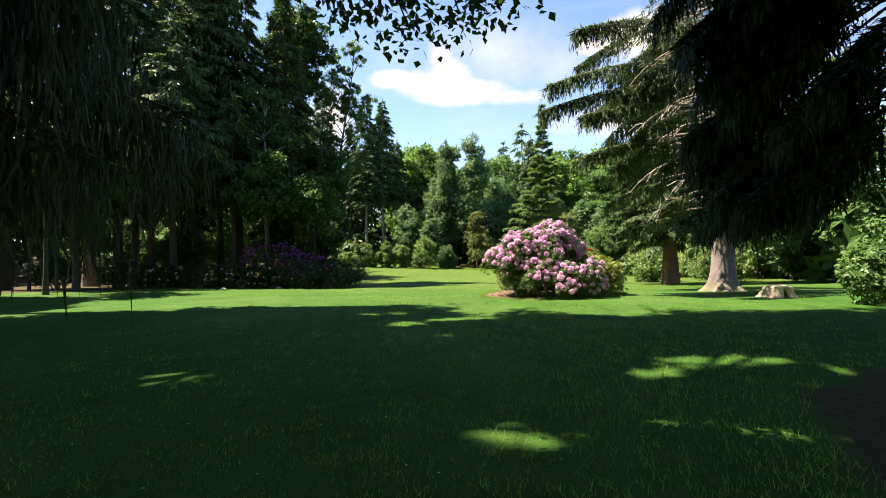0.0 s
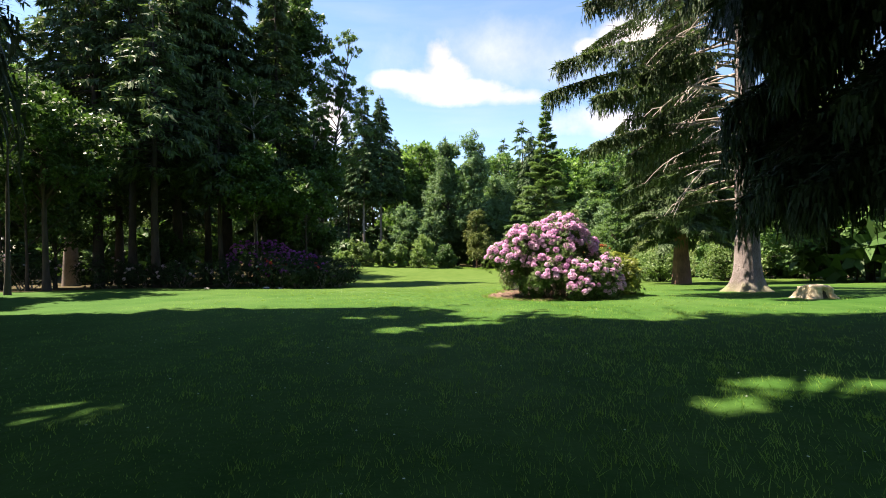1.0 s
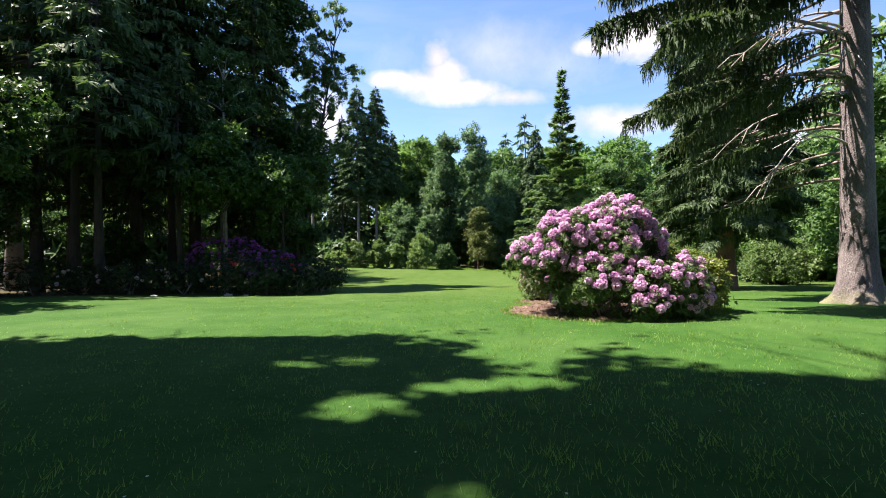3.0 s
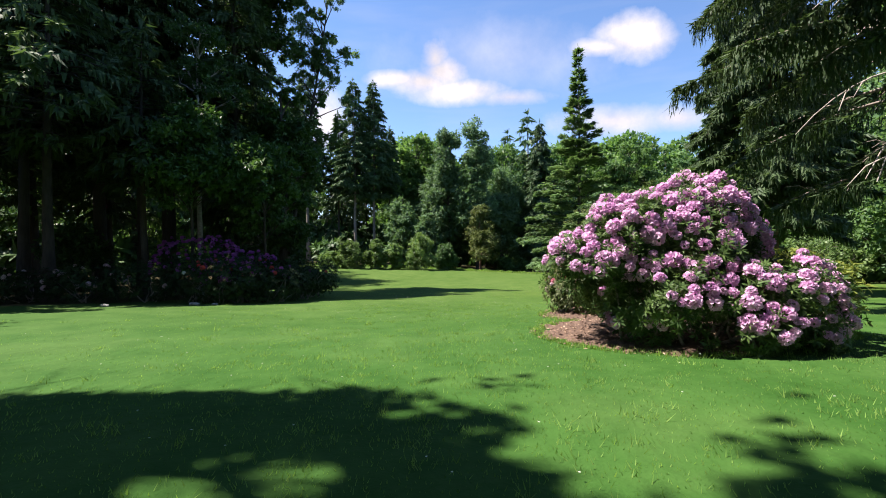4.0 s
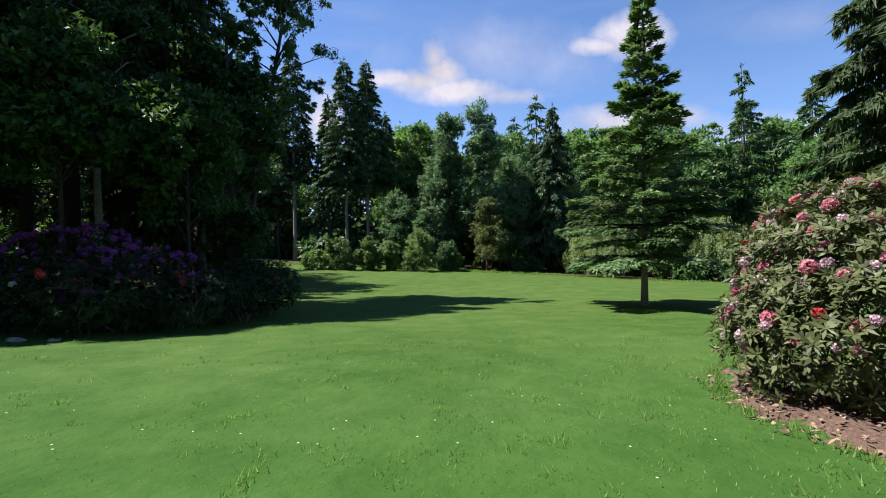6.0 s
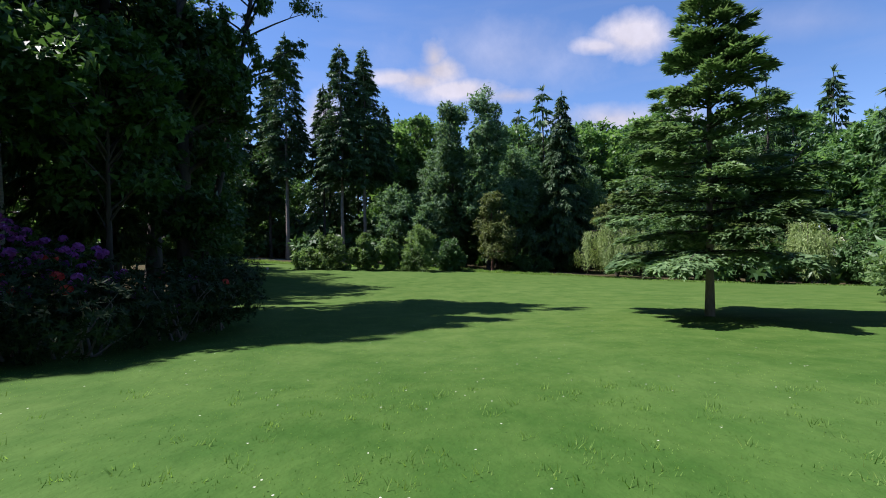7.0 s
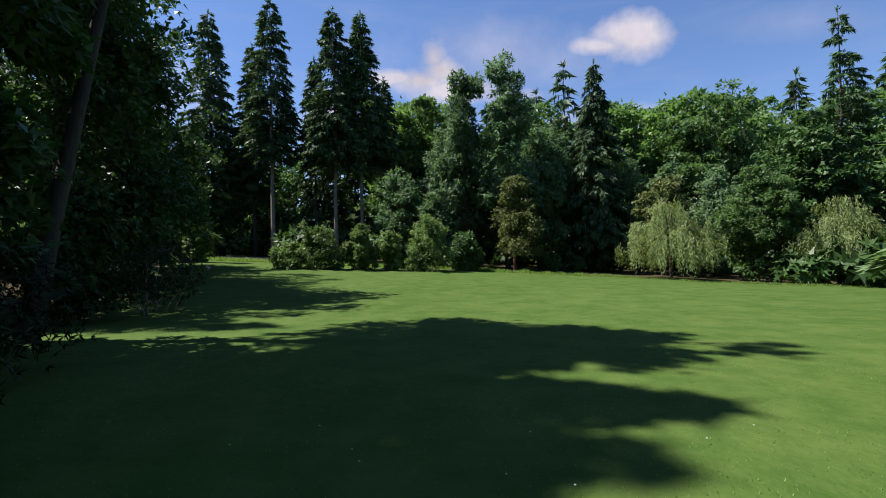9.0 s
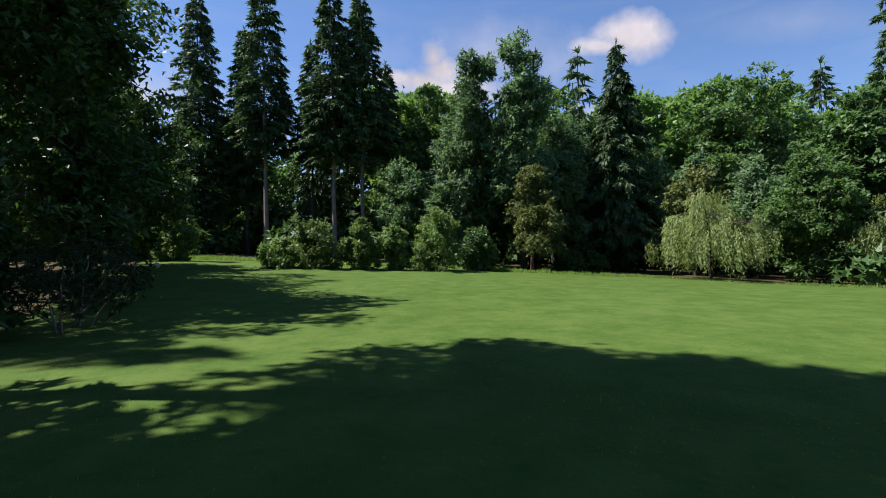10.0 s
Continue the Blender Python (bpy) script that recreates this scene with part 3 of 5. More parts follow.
def shrub(rng, lobes, rosettes, leaf, material, parent, per=7, stems=14, bark=None, inner=0.5, lumps=0.15, joined=False, simple=False, hollow=None, gappy=None, deep=0.0):
    """A leafy shrub: stems from the ground and rosettes of leaves over and under its surface."""
    p, n = lobe_points(rng, lobes, rosettes)
    p2, n2 = lobe_points(rng, lobes, int(rosettes * inner), shrink=0.82)
    p3, n3 = lobe_points(rng, lobes, int(rosettes * deep), shrink=0.58)
    p, n = np.concatenate([p, p2, p3]), np.concatenate([n, n2, n3])
    p = p + n * (lumps * np.sin(p[:, :1] * 7.1 + 2 * np.sin(p[:, 1:2] * 5.3)) * np.sin(p[:, 2:] * 6.7) + rng.normal(0, lumps * 0.5, (len(p), 1)))
    if gappy:
        field = np.sin(p[:, 0] * 3.7 + 1.3 * np.sin(p[:, 2] * 3.1)) * np.sin(p[:, 1] * 4.1 + 0.9) + np.sin(p[:, 2] * 4.4 + 1.7 * p[:, 0])
        keep = (field < rng.uniform(gappy - 0.3, gappy + 0.3, len(p))) | (np.arange(len(p)) >= len(p) - len(p3))
        p, n = p[keep], n[keep]
    if hollow:
        keep = (((p - hollow[:3]) / np.array(hollow[3:])) ** 2).sum(1) > rng.uniform(0.6, 1.3, len(p))
        p, n = p[keep], n[keep]
    axis = unit(n + [0, 0, 0.5])
    t1 = unit(np.cross(axis, rng.normal(0, 1, axis.shape)))
    t2 = np.cross(axis, t1)
    pos, along, face, ln, wd = [], [], [], [], []
    for k in range(per):
        a = 2 * math.pi * k / per + rng.uniform(-0.3, 0.3, len(p))
        d = t1 * np.cos(a)[:, None] + t2 * np.sin(a)[:, None]
        pos.append(p + d * 0.01), along.append(d * 0.75 + axis * rng.uniform(-0.1, 0.7, (len(p), 1)))
        face.append(axis + rng.normal(0, 0.2, axis.shape))
        ln.append(leaf[0] * rng.uniform(0.65, 1.25, len(p))), wd.append(leaf[1] * rng.uniform(0.7, 1.2, len(p)))
    part("foliage", kites(*map(np.concatenate, (pos, along, face, ln, wd)), simple=simple), material, parent)
    L = np.array(lobes, float)
    centre = L[:, :2].mean(0)
    sticks = []
    for n in range(stems):
        q = L[n % len(L)]
        e = q[:3] + unit(rng.normal(0, 1, 3) + [0, 0, 0.5]) * q[3:] * 0.8
        b = np.array([*(centre + (q[:2] - centre) * rng.uniform(0.3, 0.8) + rng.normal(0, 0.15, 2)), -0.05])
        s = np.linspace(0, 1, 6)[:, None]
        sticks.append(tube(b + (e - b) * s + rng.normal(0, 0.05, (6, 3)) * s, np.linspace(0.03, 0.006, 6), 5))
    if joined:
        tagged(part("branchwork", join(sticks), bark or M_DARKBARK, parent), kind="stuff")
    else:
        for stick in sticks:
            part("stem", stick, bark or M_DARKBARK, parent)


def truss_mesh(name, rng, florets=36, dome=0.084, size=0.027):
    """A dome of open funnel-shaped florets with five rounded, ruffled lobes each."""
    shapes = []
    for k in range(florets):
        z = 1 - 1.05 * (k + 0.5) / florets
        a = k * 2.4
        n = np.array([math.sqrt(1 - z * z) * math.cos(a), math.sqrt(1 - z * z) * math.sin(a), z])
        n = unit(n + rng.normal(0, 0.13, 3))
        t1 = unit(np.cross(n, [0.3, 0.2, 0.9]))
        t2 = np.cross(n, t1)
        c = n * dome * rng.uniform(0.82, 1.1)
        th = np.arange(10) * 2 * math.pi / 10 + rng.uniform(0, 1)
        reach = np.where(np.arange(10) % 2, 0.80, 1.0)[:, None] * rng.uniform(0.85, 1.15, (10, 1)) * rng.uniform(0.8, 1.2)
        rim = c + size * reach * (np.cos(th)[:, None] * t1 + np.sin(th)[:, None] * t2) + n * rng.uniform(-0.012, 0.010, (10, 1))
        v = np.concatenate([[c - n * 0.026], rim])
        shapes.append((v, np.array([[0, 1 + q, 1 + (q + 1) % 10] for q in range(10)])))
    return mesh_of(name, *join(shapes))


def flowers(rng, lobes, count, material, parent, apart=0.16, scale=1.0, low=-0.15, floor=0.25, face=None, florets=36):
    """Flower clusters scattered over a shrub, each one a part."""
    stock = [truss_mesh("blossom", rng, florets, size=0.027 * (36 / florets) ** 0.5) for _ in range(3)]
    p, n = lobe_points(rng, lobes, count * 9, floor=floor, low=low)
    kept = []
    for q, m in zip(p, n):
        if face is not None and not face(q, m):
            continue
        if all((q[0] - o[0]) ** 2 + (q[1] - o[1]) ** 2 + (q[2] - o[2]) ** 2 > apart * apart for o in kept):
            kept.append(q)
            ob = part("blossom", stock[len(kept) % 3], material, parent)
            ax = Vector(unit(m + [0, 0, 0.35] + rng.normal(0, 0.15, 3)))
            s = scale * rng.uniform(0.58, 1.25)
            ob.matrix_local = Matrix.LocRotScale(Vector(q + m * rng.uniform(0.0, 0.06)), ax.to_track_quat("Z", "Y") @ Euler((0, 0, rng.uniform(0, 6))).to_quaternion(), (s, s, s))
        if len(kept) >= count:
            break


def drooping_bough(rng, root, a, r, up, dr, inner, dens=44, drop=(0.15, 0.8), wide=0.40, bend=2.2, stout=0.055, fine=1.0):
    """A spruce bough: the bare wood, and the needle twigs that hang from it in curtains and lie on top of it."""
    out = np.array([math.cos(a), math.sin(a), 0])
    side = np.array([-out[1], out[0], 0])
    sw = rng.normal(0, 0.08)

    def at(s):
        return (np.asarray(root, float) + out * (r * s)[:, None] + side * (sw * r * s * s)[:, None]
                + np.array([0, 0, 1.0]) * (r * (up * s - dr * s ** bend))[:, None])
    s9 = np.linspace(0.02, 1, 9)
    wood = [tube(at(s9), np.interp(s9, [0, 1], [stout, 0.012]), 6)]
    for _ in range(7):
        p0 = at(np.array([rng.uniform(0.25, 0.8)]))[0]
        e = p0 + out * rng.uniform(0.2, 0.7) + side * rng.uniform(-0.7, 0.7) + np.array([0, 0, rng.uniform(-0.7, 0.1)])
        wood.append(tube([p0, (p0 + e) / 2 + [0, 0, 0.08], e], [0.016, 0.011, 0.005], 4))
    m = int(dens * r)
    s = inner + (1 - inner) * rng.random(m) ** 0.8
    w = (wide * r * (1 - s) + 0.28) * rng.uniform(-1, 1, m)
    twig = at(s) + side * w[:, None]
    twig[:, 2] -= np.abs(w) * 0.35
    sprays = []
    per = 7
    fall = rng.uniform(*drop, m) * (0.45 + 0.6 * s)
    sway = rng.normal(0, 0.10, (m, 3)) + out * 0.05
    for q in range(per):
        p = twig + sway * (q / per) + rng.normal(0, 0.02, (m, 3))
        p[:, 2] -= fall * q / per
        sprays.append((p, sway * 0.6 + rng.normal(0, 0.16, (m, 3)) + [0, 0, -1], rng.normal(0, 0.5, (m, 3)) + out,
                       (fall / per) * rng.uniform(1.2, 2.2, m) + 0.06 * fine, rng.uniform(0.03, 0.065, m) * fine))
    k = int(m * 1.5)
    s = inner * 0.9 + (1 - inner * 0.9) * rng.random(k)
    w = (0.75 * wide * r * (1 - s) + 0.22) * rng.uniform(-1, 1, k)
    p = at(s) + side * w[:, None]
    p[:, 2] -= np.abs(w) * 0.35
    sprays.append((p, out * 0.8 + side * np.sign(w)[:, None] * 0.7 + rng.normal(0, 0.25, (k, 3)) + [0, 0, -0.35], rng.normal(0, 0.3, (k, 3)) + [0, 0, 1],
                   rng.uniform(0.16, 0.34, k) * fine, rng.uniform(0.05, 0.10, k) * fine))
    return wood, sprays


def needles_on(bough, sprays, material):
    part("needles", kites(*(np.concatenate([q[c] for q in sprays]) for c in range(5)), simple=True), material, bough)


# ---- the tall old spruce with the bare trunk ----
def old_spruce():
    rng = np.random.default_rng(11)
    t = thing("old_spruce", 11.5, 18.4, "old spruce with thick bare grey trunk and drooping one-sided boughs", "tree")
    z = np.array([-0.15, 0.0, 0.12, 0.3, 0.6, 1.1, 2, 4, 6.5, 9, 13, 18, 24])
    r = np.array([0.90, 0.80, 0.67, 0.57, 0.49, 0.43, 0.39, 0.36, 0.335, 0.31, 0.26, 0.17, 0.04])
    line = np.stack([0.004 * z + 0.02 * np.sin(z), 0.02 * np.cos(z * 0.7), z], 1)
    v, f = tube(line, r, 40)
    v = v.reshape(len(z), 40, 3)
    th = np.linspace(0, 2 * np.pi, 40, endpoint=False)
    flare = 1 + 0.20 * np.sin(th * 5 + 0.7) * np.exp(-np.clip(z, 0, None) / 0.5)[:, None] + 0.025 * np.sin(th * 9 + z[:, None] * 0.6) + 0.012 * rng.standard_normal((len(z), 40))
    v[:, :, :2] = line[:, None, :2] + (v[:, :, :2] - line[:, None, :2]) * flare[..., None]
    part("trunk", (v.reshape(-1, 3), f), M_BARK, t, "thick scaly grey-brown bark with mossy root flare", True)

    def bough(a, h, r, up, dr, inner, dens=44, drop=(0.12, 0.65), wide=0.40):
        wood, green = drooping_bough(rng, (0.004 * h, 0, h), a, r, up, dr, inner, dens, drop, wide)
        needles_on(part("bough", join(wood), M_TWIG, t), green, M_OLDSPRUCE)

    for h in np.arange(3.2, 12.0, 0.33):
        h = h + rng.uniform(-0.4, 0.4)
        a = math.pi + (rng.uniform(-1.35, -0.62) if rng.random() < 0.8 else rng.uniform(0.25, 0.45))
        r = np.interp(h, [3, 5, 8, 12], [4.3, 5.3, 6.6, 6.0]) * rng.uniform(0.5, 1.08)
        bough(a, h + 0.6, r, rng.uniform(0.0, 0.1), rng.uniform(0.24, 0.40), 0.5)
    for h, a, r in ((8.4, math.pi + 0.30, 7.9), (9.3, math.pi + 0.36, 7.7), (7.4, math.pi + 0.34, 6.9), (10.6, math.pi + 0.42, 7.6), (11.8, math.pi - 0.75, 6.4), (6.6, math.pi - 0.62, 6.0), (6.2, math.pi + 0.2, 6.0)):
        bough(a, h, r, rng.uniform(0.02, 0.1), 0.20, 0.56, 46, (0.12, 0.6), 0.2)
    # dead lower branches that arch out and down
    for n, h in enumerate(np.linspace(4.4, 11.0, 17)):
        a, reach, fall = math.pi + rng.uniform(-0.35, 0.75), rng.uniform(1.5, 3.4), rng.uniform(0.55, 1.05)
        out, side = np.array([math.cos(a), math.sin(a), 0]), np.array([-math.sin(a), math.cos(a), 0])
        s = np.linspace(0, 1, 10)[:, None]
        curve = np.array([0, 0, h]) + out * (0.3 + reach * s) + side * rng.normal(0, 0.25) * s ** 2 + np.array([0, 0, reach]) * (rng.uniform(0.2, 0.5) * s - fall * s ** 2.3)
        dead = [tube(curve, np.linspace(0.036, 0.011, 10), 6)]
        for _ in range(rng.integers(2, 5)):
            i = rng.integers(3, 9)
            e = curve[i] + out * rng.uniform(0.25, 0.8) + side * rng.uniform(-0.5, 0.5) - np.array([0, 0, rng.uniform(0.2, 0.9)])
            dead.append(tube([curve[i], (curve[i] + e) / 2 + [0, 0, 0.12], e], [0.020, 0.016, 0.007], 4))
        part("dead_branch", join(dead), M_DEAD, t, "bleached bare dead branch")
    for h in (7.4, 9.0, 10.4, 12.0):
        bough(rng.uniform(-0.9, 0.7), h, rng.uniform(1.3, 2.1), 0.05, 0.15, 0.35, 14)
    for h in np.arange(12.0, 23.5, 0.4):
        for _ in range(3):
            bough(math.pi + rng.uniform(0.3, 5.5), h, 5.6 * (1 - (h - 11) / 13.5) * rng.uniform(0.7, 1.1) + 0.2, 0.1, 0.3, 0.25, 14)


old_spruce()


# ---- flowering shrubs in the mulched bed ----
BED = [(3.65, 17.35, 2.0, 1.95), (4.75, 20.6, 2.2, 2.6), (5.6, 17.5, 1.3, 1.5)]


def in_bed(x, y):
    best = np.full(np.shape(x), 9.0)
    for cx, cy, rx, ry in BED:
        best = np.minimum(best, np.hypot((x - cx) / rx, (y - cy) / ry))
    return best + 0.05 * np.sin(x * 7 + 2 * np.sin(y * 5))


def mulch_bed():
    rng = np.random.default_rng(5)
    bx, by = np.meshgrid(np.arange(1.0, 8.2, 0.09), np.arange(13.9, 24.0, 0.09), indexing="ij")
    d = in_bed(bx, by)
    h = 0.07 * smoothstep(1.04, 0.8, d) - 0.05 * smoothstep(0.98, 1.08, d)
    z = ground_np(bx, by) + h + 0.018 * rng.standard_normal(bx.shape) * (d < 1)
    v = np.stack([bx, by, z], -1).reshape(-1, 3)
    n, m = bx.shape
    i, j = np.meshgrid(np.arange(n - 1), np.arange(m - 1), indexing="ij")
    f = np.stack([i * m + j, (i + 1) * m + j, (i + 1) * m + j + 1, i * m + j + 1], -1).reshape(-1, 4)
    ok = (d.reshape(-1)[f] < 1.08).all(1)
    bed = part("mulch_bed", (v, f[ok]), M_MULCH, None, "brown bark mulch bed under the flowering shrubs", True)
    tagged(bed, category="flower bed", kind="structure")
    count = 9000
    x, y = rng.uniform(1.0, 8.2, count), rng.uniform(13.9, 24, count)
    keep = in_bed(x, y) < 1.06 + 0.05 * rng.random(count)
    x, y = x[keep], y[keep]
    k = len(x)
    p = np.stack([x, y, ground_np(x, y) + 0.07 * smoothstep(1.04, 0.8, in_bed(x, y)) + rng.uniform(0.008, 0.035, k)], 1)
    d = rng.normal(0, 1, (k, 3)) * [1, 1, 0.25]
    v, f = kites(p, d, rng.normal(0, 0.35, (k, 3)) + [0, 0, 1], rng.uniform(0.03, 0.11, k), rng.uniform(0.015, 0.04, k), 0.15)
    chips = part("bark_chips", (v, f), M_CHIPS, None, "loose reddish brown bark chips strewn over the bed")
    tagged(chips, category="bark mulch", kind="stuff")


mulch_bed()


def rhododendron(x, y, lobes, seed, rosettes, petals, count, label, leaf=(0.13, 0.045), foliage=None, apart=0.16, scale=1.0, face=None, low=-0.15, more=(), stems=16, per=8, simple=False, hollow=None, gappy=None, florets=36):
    rng = np.random.default_rng(seed)
    t = thing("rhododendron", x, y, label, "shrub", "flowering shrubs")
    lobes = [(a - x, b - y, c, d, e, f) for a, b, c, d, e, f in lobes]
    shrub(rng, lobes, rosettes, leaf, foliage or M_RHODO, t, per=per, stems=stems, bark=M_TWIG, simple=simple, gappy=gappy, deep=0.5 if gappy else 0.0, hollow=hollow and (hollow[0] - x, hollow[1] - y, *hollow[2:]))
    if count:
        flowers(rng, lobes, count, petals, t, apart, scale, low, floor=0.16 if gappy else 0.25, face=face, florets=florets)
    for mat, n in more:
        flowers(rng, lobes, n, mat, t, 0.3, scale, low, florets=florets)
    return t


rhododendron(3.9, 17.0, [(3.75, 17.0, 1.35, 1.5, 1.35, 1.15), (4.15, 16.9, 2.05, 0.75, 0.95, 0.70), (2.3, 16.6, 1.30, 0.75, 0.75, 0.50),
                         (4.75, 15.85, 0.78, 0.9, 0.75, 0.58), (3.3, 15.85, 0.80, 0.7, 0.55, 0.45), (2.85, 16.6, 1.85, 0.65, 0.7, 0.50), (4.75, 17.0, 1.65, 0.5, 0.7, 0.5),
                         (3.5, 16.3, 1.75, 0.6, 0.5, 0.45), (4.3, 15.65, 0.80, 0.6, 0.5, 0.42), (2.75, 16.2, 0.68, 0.4, 0.4, 0.35), (5.3, 16.5, 0.85, 0.45, 0.6, 0.45), (4.1, 17.5, 1.85, 0.8, 0.75, 0.75),
                         (4.5, 15.55, 0.38, 0.9, 0.5, 0.42), (5.05, 15.8, 0.42, 0.65, 0.6, 0.45), (3.0, 16.2, 0.45, 0.52, 0.5, 0.42), (2.95, 17.4, 0.95, 0.72, 0.6, 0.5), (2.95, 18.0, 1.15, 0.75, 0.6, 0.75), (5.2, 16.15, 1.02, 0.5, 0.5, 0.42)],
             21, 3900, M_PINK, 299, "large rhododendron covered in lilac-pink flower clusters", leaf=(0.11, 0.033), apart=0.12, scale=1.27, low=-0.2, stems=40,
             gappy=0.95, hollow=(1.95, 16.2, 0.72, 0.52, 0.6, 0.5),
             face=lambda q, m: m[1] < 0.45 and ((q[0] + 1.95) / 0.5) ** 2 + ((q[1] + 0.8) / 0.55) ** 2 + ((q[2] - 0.72) / 0.45) ** 2 > 1 and math.sin(3.7 * q[0] + 1.3 * math.sin(3.1 * q[2])) * math.sin(4.1 * q[1] + 0.9) + math.sin(4.4 * q[2] + 1.7 * q[0]) < 0.7 + 0.2 * (q[2] - 0.8))
rhododendron(6.0, 18.5, [(6.0, 18.5, 1.05, 0.65, 0.6, 0.75), (5.7, 18.4, 1.45, 0.4, 0.4, 0.4)], 25, 700, M_RED, 30,
             "dark azalea with small deep red flowers behind the lilac bush", leaf=(0.08, 0.03), apart=0.14, scale=0.7)
rhododendron(5.95, 16.9, [(5.95, 16.8, 0.66, 0.68, 0.75, 0.62), (5.6, 17.4, 0.9, 0.6, 0.6, 0.55)], 22, 900, M_WHITE, 14,
             "low rhododendron with yellow-green leaves and whitish buds", foliage=M_LIME, apart=0.3)
rhododendron(4.9, 19.8, [(5.1, 19.7, 1.25, 1.35, 1.2, 0.95), (4.2, 19.9, 0.8, 0.9, 0.9, 0.75)], 23, 1700, M_RED, 26,
             "rhododendron with scattered bright red flower clusters", apart=0.32, more=((M_ROSE, 30),))
rhododendron(4.3, 21.4, [(4.3, 21.5, 1.2, 1.3, 1.2, 1.15), (3.45, 21.3, 0.7, 0.75, 0.9, 0.7), (5.2, 20.9, 1.45, 1.1, 1.0, 1.05), (3.9, 20.8, 0.9, 0.8, 0.6, 0.75)], 24, 2700, M_ROSE, 105,
             "rhododendron with fading rose-pink and some red flower clusters", leaf=(0.105, 0.036), foliage=M_OLIVE, apart=0.2, scale=0.8, more=((M_PALE, 110), (M_RED, 16)))


# ---- young fir on the open lawn ----
fir = thing("young_fir", 7.6, 34.25, "young fir standing alone on the lawn with tiered boughs", "tree")
conifer(np.random.default_rng(31), 13.9, 2.0, 3.75, 0.24, M_FIR, M_TWIG, fir, simple=True, step=0.58, per=13, spray=(0.24, 0.10), dens=175, up=0.08, rise=0.5, droop=0.19,
        hang=0.0, inner=0.06, power=1.62, fan=0.5, gaps=0.2, base_round=0.9, tier=0.15, flatness=0.3, split=True)

# ---- dark conifer with the red trunk behind the old spruce ----
tree_a = thing("spruce", 15.3, 30.1, "dark dense spruce with a reddish trunk", "tree")
conifer(np.random.default_rng(32), 19.0, 3.5, 4.2, 0.9, M_OLDSPRUCE, M_REDBARK, tree_a, simple=True, step=0.36, per=12, spray=(0.36, 0.10), dens=88, up=0.10, droop=0.34,
        hang=0.62, inner=0.3, tier=0.7, power=0.75, base_round=0.75)

# ---- spruces with shade-dark needles, whose low boughs sweep down beside the start ----
def sweeping_spruce(x, y, H, seed, boughs, label, dens=38, fine=1.0, wide=0.22):
    """Boughs as (tip x, y, z, height above the tip of the bough's root, where the needles begin)."""
    rng = np.random.default_rng(seed)
    t = thing("spruce", x, y, label, "tree")
    line = trunk_line(H, (0, 0), rng)
    part("trunk", tube(line, np.linspace(0.42, 0.04, 9), 12, 0.03, rng), M_DARKBARK, t, smooth=True)
    base = t.location
    for tx, ty, tz, rise, inner in boughs:
        a, r = math.atan2(ty - y, tx - x), math.hypot(tx - x, ty - y)
        wood, green = drooping_bough(rng, (0, 0, tz - base.z + rise), a, r, 0, rise / r, inner, dens, (0.25, 0.8), wide, 1.25, 0.07, fine)
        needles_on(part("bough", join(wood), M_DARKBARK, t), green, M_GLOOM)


rng = np.random.default_rng(33)
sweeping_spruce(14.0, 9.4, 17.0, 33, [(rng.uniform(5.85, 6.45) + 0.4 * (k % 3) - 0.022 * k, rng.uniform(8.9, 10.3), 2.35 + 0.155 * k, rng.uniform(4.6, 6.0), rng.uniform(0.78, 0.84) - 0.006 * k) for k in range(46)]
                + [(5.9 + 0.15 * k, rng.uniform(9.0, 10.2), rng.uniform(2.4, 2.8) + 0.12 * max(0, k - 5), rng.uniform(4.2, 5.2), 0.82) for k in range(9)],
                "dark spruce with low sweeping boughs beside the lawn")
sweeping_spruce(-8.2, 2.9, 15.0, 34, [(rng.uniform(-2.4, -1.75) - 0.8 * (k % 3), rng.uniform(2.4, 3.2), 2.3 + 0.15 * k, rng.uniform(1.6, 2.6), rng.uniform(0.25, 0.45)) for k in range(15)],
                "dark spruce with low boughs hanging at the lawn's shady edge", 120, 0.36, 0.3)


